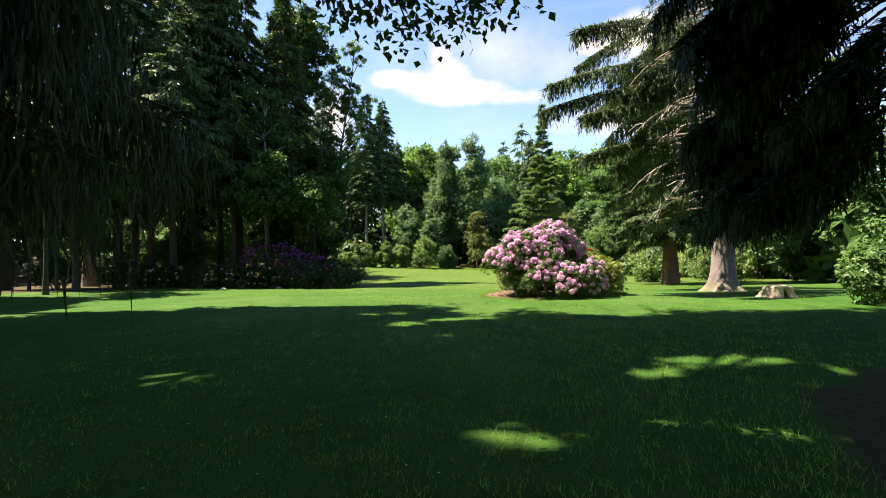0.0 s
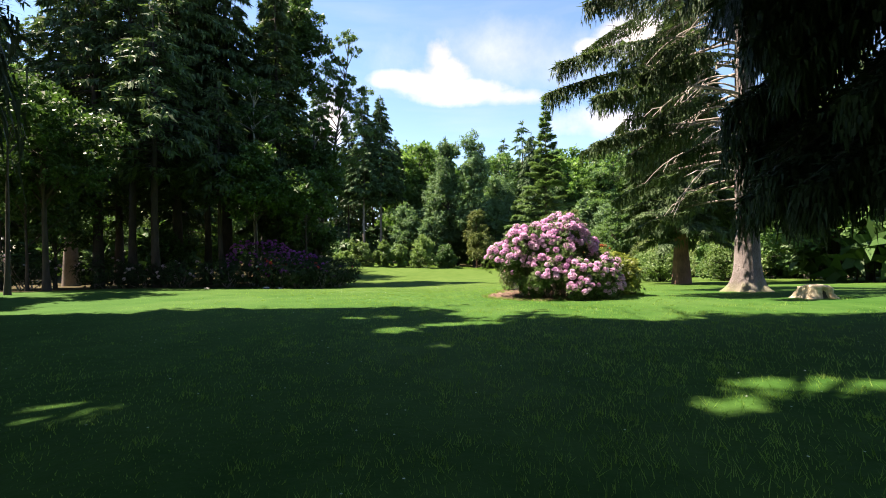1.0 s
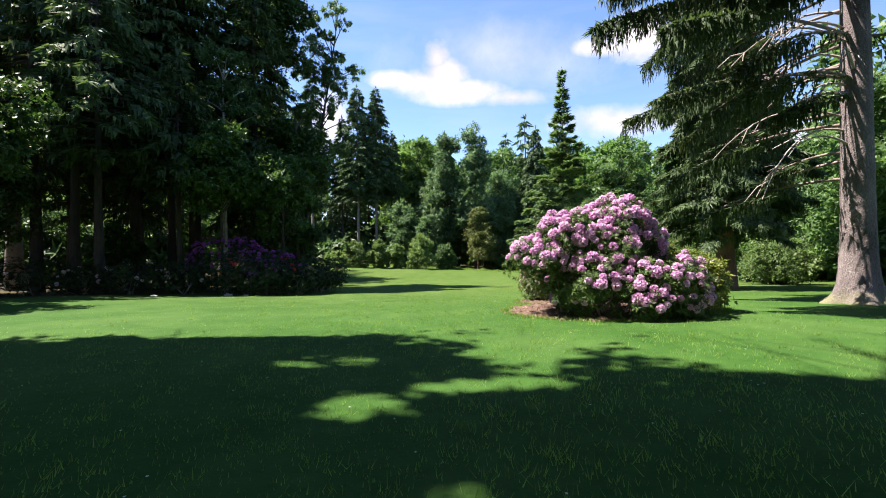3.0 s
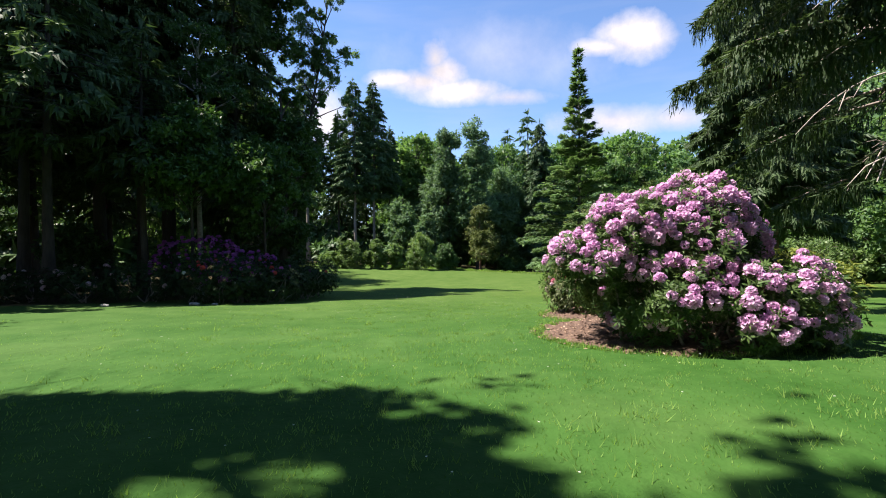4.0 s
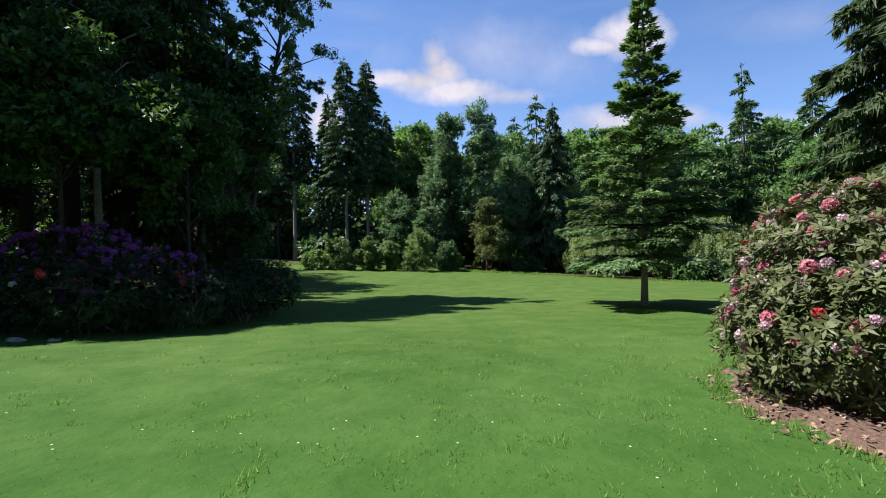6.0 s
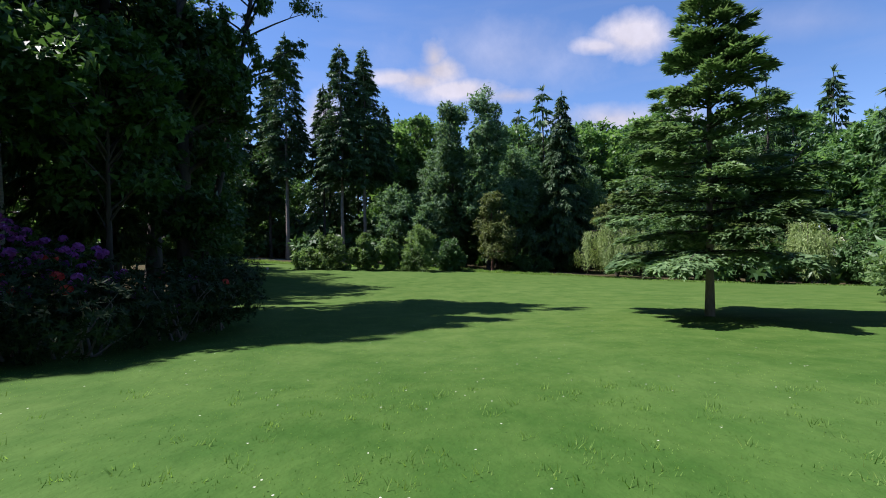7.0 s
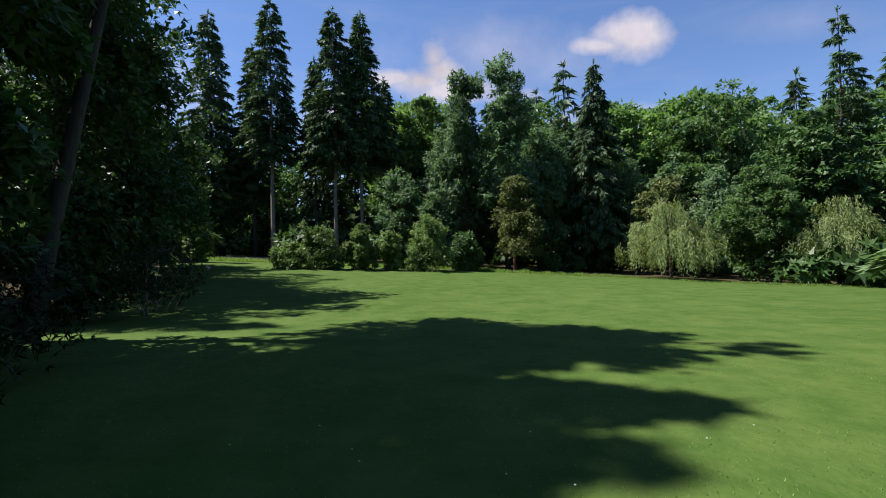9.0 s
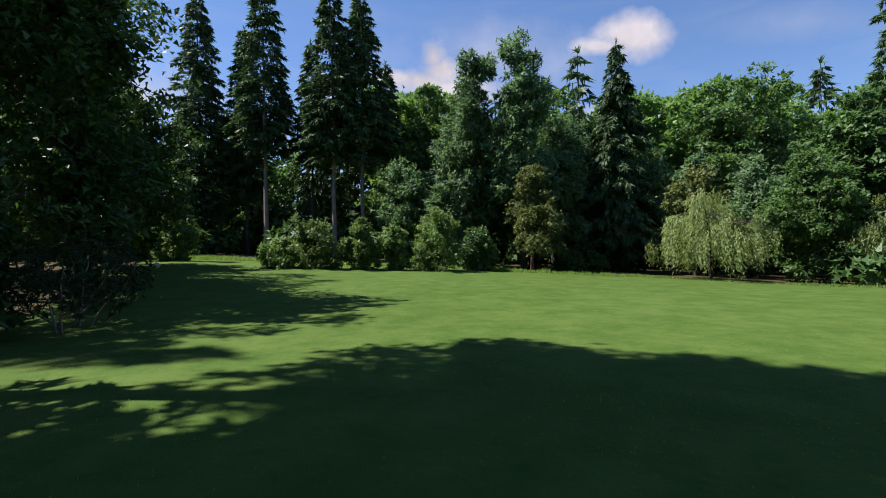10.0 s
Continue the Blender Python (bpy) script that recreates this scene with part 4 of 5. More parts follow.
# ---- broadleaf trees beside and behind the start, which shade the lawn ----
for n, (x, y, H, bare, R, mat, count) in enumerate(((-6.6, 0.4, 20, 5.0, 7.2, M_DARKLEAF, 34000), (-10.6, 6.1, 27, 6.5, 9.0, M_BROAD, 66000), (-15.8, 10.4, 21, 8.5, 5.4, M_DARKLEAF, 30000), (-7.6, 4.4, 28, 12.0, 8.6, M_DARKLEAF, 60000), (-9.0, -8.0, 21, 4.5, 7.0, M_DARKLEAF, 15000),
                                                    (3.5, -9.5, 18, 4.5, 6.5, M_DARKLEAF, 12000), (-21.0, 15.5, 13, 3.0, 4.2, M_BROAD, 26000), (-2.5, -4.5, 22, 9.0, 6.5, M_DARKLEAF, 26000), (-14.5, 11.4, 18, 5.0, 3.5, M_DARKLEAF, 16000), (-11.2, 9.6, 20, 4.0, 3.6, M_DARKLEAF, 18000), (-12.2, 8.0, 30, 15.0, 7.0, M_DARKLEAF, 48000), (-16.0, 13.5, 19, 8.0, 3.6, M_DARKLEAF, 20000))):
    t = thing("maple_tree", x, y, "tall leafy maple shading the lawn", "tree", "broadleaf trees", turn=0 if n in (3, 10, 11) else n * 1.1)
    # trees 3, 10 and 11 lean in from out of view, added to cast shade
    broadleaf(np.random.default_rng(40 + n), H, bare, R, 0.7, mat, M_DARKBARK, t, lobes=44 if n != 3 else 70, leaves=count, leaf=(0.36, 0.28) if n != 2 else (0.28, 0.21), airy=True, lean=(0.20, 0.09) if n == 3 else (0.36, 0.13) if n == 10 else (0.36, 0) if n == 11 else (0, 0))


# added behind and right of the start, only to keep skylight off the lawn
for n, (x, y, H, bare, R) in enumerate(((5.0, -5.5, 24, 6, 7.0), (11.5, -2.0, 23, 4, 6.5), (0.5, -13.0, 23, 4, 7.0), (14.5, 3.5, 21, 3, 5.0))):
    t = thing("maple_tree", x, y, "tall leafy maple shading the lawn", "tree", "broadleaf trees", turn=n * 0.9)
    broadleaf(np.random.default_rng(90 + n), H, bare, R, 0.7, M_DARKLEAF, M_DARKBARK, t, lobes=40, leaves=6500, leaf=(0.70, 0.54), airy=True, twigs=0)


t = thing("maple_tree", -17.6, 19.8, "young maple with sunlit leaves at the lawn's edge", "tree", "broadleaf trees")
broadleaf(np.random.default_rng(98), 9.2, 6.2, 2.6, 0.2, M_DARKLEAF, M_DARKBARK, t, lobes=18, leaves=5200, leaf=(0.2, 0.16), flat=0.5)
t = thing("maple_tree", -19.4, 23.6, "young fresh green maple at the shady grove's edge", "tree", "broadleaf trees")
broadleaf(np.random.default_rng(97), 11.0, 4.6, 3.5, 0.3, M_DARKLEAF, M_DARKBARK, t, lobes=34, leaves=15000, leaf=(0.19, 0.15))


# ---- leafy limb hanging over the start of the lawn ----
def hanging_limb():
    rng = np.random.default_rng(47)
    t = thing("maple_tree", -3.4, -1.2, "slender maple with a leafy limb overhead", "tree", "broadleaf trees")
    line = np.stack([0.05 * np.linspace(0, 9, 9), 0.02 * np.linspace(0, 9, 9), np.linspace(-0.1, 9, 9)], 1)
    part("trunk", tube(line, np.linspace(0.17, 0.07, 9), 10), M_DARKBARK, t, smooth=True)
    pos, along, face = [], [], []
    for k, (ex, ey, ez) in enumerate(((2.5, 5.6, 3.95), (3.1, 5.7, 3.85), (3.6, 5.7, 4.02), (3.95, 5.8, 4.2), (2.6, 6.6, 5.3), (0.5, 5.0, 6.5), (-1.5, 3.0, 7.5), (1.0, 2.0, 8.0), (2.8, 4.2, 6.8), (-2.0, -1.0, 7.5))):
        e, s0 = np.array([ex, ey, ez]), line[6 + k % 3]
        s = np.linspace(0, 1, 8)[:, None]
        bend = s0 + (e - s0) * s + np.array([0, 0, 1.6]) * s * (1 - s)
        part("limb", tube(bend, np.linspace(0.05, 0.008, 8), 6), M_DARKBARK, t)
        m = 620
        q = rng.uniform(0.6, 1.04, m)
        p = np.stack([np.interp(q, s[:, 0], bend[:, c]) for c in range(3)], 1) + rng.normal(0, 1, (m, 3)) * [0.24, 0.30, 0.11]
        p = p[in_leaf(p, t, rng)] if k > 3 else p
        m = len(p)
        pos.append(p), along.append(rng.normal(0, 0.6, (m, 3)) + [0.2, 0.3, -0.35]), face.append(rng.normal(0, 0.4, (m, 3)) + [0, 0, 1])
    p, a, f = map(np.concatenate, (pos, along, face))
    part("crown", kites(p, a, f, rng.uniform(0.07, 0.125, len(p)), rng.uniform(0.05, 0.09, len(p)), 0.1, 0.4), M_DARKLEAF, t)


hanging_limb()
edge = thing("shrub", 12.1, 12.4, "dark shrub at the shaded edge of the lawn", "shrub")
shrub(np.random.default_rng(48), [(0, 0, 0.85, 0.8, 0.8, 0.85), (0.5, 0.3, 1.1, 0.6, 0.6, 0.6)], 420, (0.14, 0.06), M_DARKLEAF, edge)


# ---- trees on the left behind the hedge ----
def left_spruce(x, y, H, bare, R, girth, seed, label="tall dark spruce behind the shrub border", dens=24, bark=None):
    t = thing("spruce", x, y, label, "tree", "spruces")
    conifer(np.random.default_rng(seed), H, bare, R, girth, M_SHADE, bark or M_DARKBARK, t, simple=True, step=0.5, per=9, spray=(0.48, 0.185), dens=dens * 0.78, up=0.08, droop=0.38,
            hang=0.35, inner=0.2, power=0.8)


for n, (x, y, H, bare, R, girth) in enumerate(((-16.4, 36.0, 28.5, 8.0, 4.2, 0.85), (-19.0, 34.0, 29.6, 7.0, 5.0, 0.7),
                                               (-29.5, 30.0, 32.0, 6.0, 5.0, 0.6), (-19.6, 30.0, 24.0, 8.0, 3.8, 0.5), (-22.5, 31.0, 30.0, 6.0, 4.8, 0.6),
                                               (-20.3, 36.5, 31.0, 5.0, 5.5, 0.6), (-17.4, 34.8, 27.0, 8.0, 4.4, 0.5), (-25.5, 37.0, 33.0, 5.0, 5.0, 0.6), (-24.5, 45.0, 32.0, 3.0, 5.0, 0.6),
                                               (-12.8, 37.0, 25.0, 2.6, 4.2, 0.6), (-28.3, 35.8, 30.0, 8.0, 4.6, 0.9), (-17.2, 28.6, 17.5, 7.0, 4.4, 0.5), (-13.9, 30.0, 13.0, 5.5, 3.0, 0.35))):
    left_spruce(x, y, H, bare, R, girth, 510 + n, dens=42 if n in (0, 9) else 20, bark=M_TWIG if n == 10 else None)
birch = thing("birch", -11.0, 39.3, "birch with hanging leafy twigs behind the shrub border", "tree")
broadleaf(np.random.default_rng(56), 25.0, 7.0, 2.7, 0.36, M_BIRCH, M_DARKBARK, birch, lobes=46, leaves=19000, leaf=(0.17, 0.10), lean=(0.16, 0.05), droop=0.6, lobe_size=(0.14, 0.28), tufts=10)
pale = thing("birch", -13.1, 33.0, "slender birch with pale bark", "tree")
broadleaf(np.random.default_rng(57), 16.0, 5.5, 2.5, 0.34, M_DARKLEAF, M_BIRCHBARK, pale, lobes=22, leaves=8000, leaf=(0.2, 0.13))
for n, (x, y, H, bare, R, count, leaf) in enumerate(((-19.3, 50.2, 26, -0.6, 6.0, 20000, 0.31), (-24.5, 58, 25, 0.6, 6.5, 18000, 0.31), (-18.8, 54, 18, -0.8, 4.2, 18000, 0.31), (-24.5, 64, 14, 0.5, 5, 18000, 0.31),
                                                     (-12.7, 39.3, 27.0, 14.5, 3.7, 26000, 0.29), (-12.9, 43.0, 5.5, -0.6, 1.5, 12000, 0.23), (-9.7, 36.3, 14.5, 0.6, 2.6, 20000, 0.23),
                                                     (-24.5, 30.0, 7.5, 2.2, 3.2, 9000, 0.23), (-19.4, 32.6, 4.5, 0.8, 1.8, 6000, 0.20), (-31.0, 41.0, 8.0, 1.0, 3.6, 8000, 0.25), (-11.6, 29.8, 9.5, 3.3, 2.7, 13000, 0.21), (-9.2, 32.0, 8.5, 3.0, 2.2, 10000, 0.21))):
    t = thing("beech_tree", x, y, "dark leafy beech in the shady grove", "tree", "broadleaf trees", turn=n * 1.7)
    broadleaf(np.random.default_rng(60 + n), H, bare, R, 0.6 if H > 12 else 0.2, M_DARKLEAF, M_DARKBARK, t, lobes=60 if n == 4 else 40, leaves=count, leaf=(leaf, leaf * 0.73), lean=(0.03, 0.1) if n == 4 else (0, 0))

# young trees in the sunny openings beside and behind the grove
for n, (x, y, H, R) in enumerate(((-21.5, 24.8, 9.0, 2.8), (-25.5, 27.5, 10.0, 3.0), (-27.0, 50.0, 9.0, 3.0), (-22.5, 47.0, 5.5, 2.4), (-31.5, 56.0, 10.0, 3.4), (-26.0, 58.0, 7.0, 2.8), (-35.0, 47.0, 9.5, 3.4), (-30.0, 44.0, 5.0, 2.2))):
    t = thing("broadleaf_tree", x, y, "bright young leafy tree in a sunny opening", "tree", "clearing trees")
    broadleaf(np.random.default_rng(165 + n), H, 2.5 if n < 2 else 0.2, R, 0.16, M_DARKLEAF if n < 2 else M_BRIGHT, M_DARKBARK, t, lobes=26, leaves=6000, leaf=(0.26, 0.18), lobe_size=(0.26, 0.42))

# ---- shrub border on the left ----
BORDER = [(-17.6, 28.5, 1.2, 1.3, M_PALE, 30, "low rhododendron with pale flower clusters in the border"), (-15.2, 28.2, 1.5, 1.55, M_PALE, 30, "rhododendron with pale flower clusters in the border"),
          (-12.9, 28.4, 1.6, 1.7, M_PALE, 8, "dark green rhododendron in the border"), (-10.9, 28.6, 1.6, 1.9, M_WHITE, 8, "rhododendron with whitish flowers in the border"),
          (-11.4, 29.8, 1.9, 2.7, M_PURPLE, 300, "tall purple-flowered rhododendron in the border"), (-9.0, 27.9, 1.4, 1.75, M_RED, 30, "azalea with glowing red flowers in the border"),
          (-9.3, 29.2, 1.5, 2.2, M_PURPLE, 190, "purple-flowered rhododendron in the border"), (-7.7, 29.0, 1.4, 1.6, M_PURPLE, 14, "dark rhododendron with few purple flowers in the border"),
          (-7.1, 30.9, 1.35, 1.7, M_RED, 5, "dark rounded rhododendron at the border's end"),
          (-7.1, 32.9, 1.4, 1.8, M_PURPLE, 10, "dark rhododendron beside the lawn"), (-8.9, 35.8, 1.6, 1.9, M_PALE, 4, "dark evergreen shrub beside the lawn"),
          (-13.6, 43.6, 1.8, 2.1, M_PALE, 3, "dark evergreen shrub under the trees"), (-20.0, 28.0, 1.3, 1.7, M_PALE, 24, "pale-flowered shrub under the trees"), (-22.6, 26.2, 1.3, 2.0, M_PALE, 30, "pale-flowered shrub under the trees"),
          (-12.4, 45.2, 1.9, 2.3, M_PALE, 2, "dark evergreen shrub under the trees"), (-14.6, 49.0, 1.8, 2.2, M_PALE, 2, "dark evergreen shrub under the trees")]
for n, (x, y, r, h, mat, count, label) in enumerate(BORDER):
    rng = np.random.default_rng(70 + n)
    lobes = [(x, y, h * 0.52, r, r * 0.95, h * 0.5)] + [(x + rng.uniform(-0.6, 0.6) * r, y + rng.uniform(-0.6, 0.6) * r, h * rng.uniform(0.4, 0.65), r * 0.6, r * 0.6, h * 0.42) for _ in range(4)]
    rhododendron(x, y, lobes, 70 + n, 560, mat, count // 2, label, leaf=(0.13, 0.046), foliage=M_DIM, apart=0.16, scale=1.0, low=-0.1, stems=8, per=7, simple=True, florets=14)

# ---- stump, stones ----
def stump():
    rng = np.random.default_rng(81)
    t = thing("tree_stump", 11.3, 15.1, "low pale sawn tree stump with a rotted hollow on the lawn", "stump")
    th = np.linspace(0, 2 * np.pi, 40, endpoint=False)
    # the hollow opens on the lawn's near side
    mouth = np.exp(-((np.angle(np.exp(1j * (th + 1.45)))) / 0.30) ** 2)
    prof = [(0.60, -0.06), (0.52, 0.05), (0.45, 0.16), (0.41, 0.28), (0.40, 0.345), (0.375, 0.36)]
    rows = []
    for k, (r, z) in enumerate(prof):
        rr = r * (1 + (0.16 - 0.02 * k) * np.sin(th * 5 + 1) + 0.035 * rng.standard_normal(40)) * (1 - (0.55 - 0.35 * max(0, k - 2) / 3) * mouth)
        rows.append(np.stack([rr * np.cos(th), rr * np.sin(th), z + 0.03 * np.sin(th * 2) * (k > 2)], 1))
    v = np.concatenate(rows)
    i, j = np.meshgrid(np.arange(len(prof) - 1), np.arange(40), indexing="ij")
    f = np.stack([i * 40 + j, i * 40 + (j + 1) % 40, (i + 1) * 40 + (j + 1) % 40, (i + 1) * 40 + j], -1).reshape(-1, 4)
    part("stump_body", (v, f), M_STUMP, t, "weathered pale wood with root flare", True)
    inner = rows[-1]
    mid = np.concatenate([inner, inner * [0.5, 0.5, 1] - [0, 0, 0.03], [[0, 0, 0.30]]])
    q = np.arange(40)
    f4 = np.stack([q, (q + 1) % 40, (q + 1) % 40 + 40, q + 40], -1)
    f3 = np.stack([q + 40, (q + 1) % 40 + 40, np.full(40, 80)], -1)
    part("cut_face", (mid, [f3, f4]), M_STUMP, t, "pale sawn face")
    # dark pieces in the mouth stand in for the hollow's inner shade
    for k in range(5):
        x = 0.02 + 0.055 * (k - 2)
        recess_tube = tube([(x, -0.34, -0.02), (x + rng.uniform(-0.03, 0.03), -0.28, 0.12), (x + rng.uniform(-0.03, 0.03), -0.24, 0.22 + 0.05 * rng.random())], [0.035, 0.04, 0.012], 6, 0.15, rng)
        part("recess_piece", recess_tube, M_DARKBARK, t, "dark piece standing for the rotted hollow's shaded recess")


stump()


def stone(x, y, s, seed):
    rng = np.random.default_rng(seed)
    t = thing("stone", x, y, "pale rough edging stone at the border", "stone", "edging stones")
    bm = bmesh.new()
    bmesh.ops.create_icosphere(bm, subdivisions=2, radius=1)
    for v in bm.verts:
        v.co = Vector((v.co.x * s, v.co.y * s * 0.7, v.co.z * s * 0.4 + s * 0.2)) * (1 + 0.16 * rng.standard_normal())
    me = bpy.data.meshes.new("stone")
    bm.to_mesh(me)
    bm.free()
    part("rock", me, M_STONE, t)


for n, (x, y, s) in enumerate(((-12.6, 25.6, 0.16), (-9.6, 26.1, 0.18), (-8.9, 26.2, 0.12))):
    stone(x, y, s, 90 + n)

# ---- far side of the lawn: groups of tall trees ----
FAR_SPRUCE = [(-11.2, 84.5, 30.8, 11.5, 4.2, 0.55), (-14.2, 83.5, 30.8, 11.5, 4.2, 0.55), (-23.2, 87.0, 33.6, 13.0, 4.5, 0.6), (-33.2, 92.0, 34.0, 5.0, 5.2, 0.6),
              (-9.0, 88, 24, 12.5, 2.6, 0.35), (-18.5, 90, 27, 12, 3.0, 0.4), (-28, 93, 30, 8, 3.6, 0.5)]
for n, (x, y, H, bare, R, girth) in enumerate(FAR_SPRUCE):
    t = thing("spruce", x, y, "tall slim spruce with a bare lower trunk at the forest edge", "tree", "spruces")
    conifer(np.random.default_rng(100 + n), H, bare, R, girth, M_SPRUCE, M_TWIG if n < 3 else M_DARKBARK, t, simple=True, step=0.55, per=9, spray=(0.60, 0.25), dens=23, up=0.05, droop=0.32,
            hang=0.25, inner=0.1, power=0.62, base_round=0.6)
t = thing("spruce", 15.7, 79.3, "dark drooping spruce on the far side of the lawn", "tree", "spruces")
conifer(np.random.default_rng(110), 23.6, 0.8, 4.9, 0.5, M_SPRUCE, M_DARKBARK, t, simple=True, step=0.45, per=10, spray=(0.55, 0.20), dens=30, up=0.02, droop=0.45, hang=0.5, inner=0.15, power=0.72)
t = thing("spruce", 40.3, 75.5, "tall ragged spruce above the far woods", "tree", "spruces")
conifer(np.random.default_rng(111), 28.5, 5, 4.6, 0.5, M_SPRUCE, M_DARKBARK, t, simple=True, step=0.7, per=7, spray=(0.55, 0.22), dens=26, up=0.05, droop=0.3, hang=0.35, inner=0.1, power=0.7, gaps=0.3)
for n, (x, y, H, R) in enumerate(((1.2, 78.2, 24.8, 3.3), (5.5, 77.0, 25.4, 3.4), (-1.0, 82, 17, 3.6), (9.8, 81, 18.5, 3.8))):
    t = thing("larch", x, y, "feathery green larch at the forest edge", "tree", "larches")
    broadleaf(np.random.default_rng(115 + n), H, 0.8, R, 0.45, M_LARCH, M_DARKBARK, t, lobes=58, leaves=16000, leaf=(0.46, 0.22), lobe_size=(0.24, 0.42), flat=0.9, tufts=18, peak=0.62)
# fills the far tree wall; distance haze is put into the foliage colour
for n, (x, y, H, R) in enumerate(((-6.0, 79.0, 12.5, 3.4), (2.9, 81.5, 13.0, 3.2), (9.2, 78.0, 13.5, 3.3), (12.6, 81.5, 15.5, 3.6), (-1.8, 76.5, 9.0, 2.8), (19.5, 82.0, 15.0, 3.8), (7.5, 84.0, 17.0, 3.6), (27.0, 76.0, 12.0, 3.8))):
    t = thing("larch", x, y, "leafy young larch at the forest edge, haze-tinted blue-green", "tree", "larches")
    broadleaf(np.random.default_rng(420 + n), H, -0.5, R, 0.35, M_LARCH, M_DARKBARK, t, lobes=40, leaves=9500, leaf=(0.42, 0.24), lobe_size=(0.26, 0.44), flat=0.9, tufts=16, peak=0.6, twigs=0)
t = thing("yew", 5.6, 73.5, "conical brownish-green yew at the lawn's far edge", "tree")
broadleaf(np.random.default_rng(120), 10.2, -0.8, 2.8, 0.3, M_YEW, M_REDBARK, t, lobes=38, leaves=17000, leaf=(0.26, 0.12), lobe_size=(0.24, 0.40), flat=0.95, tufts=16, peak=0.75)
BROAD = [(-4.4, 99.5, 27.6, 2.0, 6.0, M_BRIGHT, "bright green lime tree above the forest edge"), (32.0, 84.5, 25.2, 2.0, 7.0, M_BROAD, "large round green oak on the far side"),
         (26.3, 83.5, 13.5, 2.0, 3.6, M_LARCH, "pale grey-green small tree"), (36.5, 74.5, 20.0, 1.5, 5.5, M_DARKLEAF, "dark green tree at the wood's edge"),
         (22.0, 90.0, 19.5, 2, 6.0, M_DARKLEAF, "tall oak with open crown in the woods"), (44, 66, 18, 1.5, 6.5, M_BROAD, "green broadleaf tree at the wood's edge")]
for n, (x, y, H, bare, R, mat, label) in enumerate(BROAD):
    t = thing("broadleaf_tree", x, y, label, "tree", "far broadleaf trees")
    broadleaf(np.random.default_rng(130 + n), H, bare, R, 0.55, mat, M_DARKBARK, t, lobes=52, leaves=18000, leaf=(0.48, 0.36), lobe_size=(0.2, 0.34))
for n, (x, y, H, R) in enumerate(((18.4, 68.3, 7.3, 4.6), (29.4, 64.0, 7.5, 4.0), (34.2, 62.5, 6.4, 3.0))):
    t = thing("weeping_willow", x, y, "low yellow-green weeping willow at the lawn's edge", "tree", "willows")
    weeping(np.random.default_rng(140 + n), H, R, 0.3, M_WILLOW, M_DARKBARK, t)
t = thing("broadleaf_tree", 20.5, 74.0, "loose olive-green young tree behind the willow", "tree", "far broadleaf trees")
broadleaf(np.random.default_rng(146), 12.0, 1.0, 2.6, 0.25, M_YEW, M_DARKBARK, t, lobes=30, leaves=12000, leaf=(0.30, 0.17), lobe_size=(0.26, 0.42), peak=0.7)
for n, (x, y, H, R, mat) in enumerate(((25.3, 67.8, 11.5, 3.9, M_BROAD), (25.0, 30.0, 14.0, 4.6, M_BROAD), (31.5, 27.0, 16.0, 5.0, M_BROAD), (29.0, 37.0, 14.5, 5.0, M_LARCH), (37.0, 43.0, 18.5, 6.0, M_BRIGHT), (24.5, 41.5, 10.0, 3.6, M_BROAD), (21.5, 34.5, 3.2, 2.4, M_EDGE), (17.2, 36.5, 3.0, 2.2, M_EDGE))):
    t = thing("broadleaf_tree", x, y, "dense leafy green tree with boughs to the ground", "tree", "far broadleaf trees")
    broadleaf(np.random.default_rng(147 + n), H, -0.6, R, 0.4, mat, M_DARKBARK, t, lobes=48, leaves=20000 if H > 5 else 9000, leaf=(0.29, 0.20) if H > 5 else (0.17, 0.11), lobe_size=(0.24, 0.38))


EDGE = [(-12.0, 67.0, 1.9, 4.4, M_EDGE), (-14.3, 66.4, 1.5, 2.2, M_EDGE), (-8.6, 67.4, 1.25, 4.2, M_EDGE), (-6.2, 68.0, 1.25, 3.9, M_EDGE), (-2.8, 69.0, 2.2, 5.1, M_EDGE), (0.6, 71.5, 1.7, 3.6, M_DARKLEAF),
        (9.3, 75.0, 1.3, 2.6, M_DARKLEAF), (-24.6, 71.5, 1.4, 3.8, M_EDGE), (-30.5, 74, 1.7, 2.8, M_EDGE), (37, 60, 2.6, 4.8, M_DARKLEAF), (34.0, 67, 2.5, 6.4, M_DARKLEAF),
        (-18.2, 84.0, 1.9, 5.5, M_SPRUCE), (12.0, 76.0, 1.2, 2.2, M_DARKLEAF)]
for n, (x, y, r, h, mat) in enumerate(EDGE):
    t = thing("shrub", x, y, "loose green shrub at the lawn's far edge", "shrub", "shrubs at the lawn's edge")
    broadleaf(np.random.default_rng(150 + n), h * 1.06, -1.4, r * 1.2, 0.10, mat, M_DARKBARK, t, lobes=32, leaves=9800, leaf=(0.22, 0.145), lobe_size=(0.24, 0.40), flat=0.95, tufts=12, twigs=1, peak=0.75)
t = thing("sapling", -25.0, 72.5, "slender young birch at the forest edge", "tree")
broadleaf(np.random.default_rng(170), 9.5, 1.0, 1.4, 0.12, M_BIRCH, M_BIRCHBARK, t, lobes=20, leaves=3200, leaf=(0.3, 0.17), lobe_size=(0.3, 0.5))

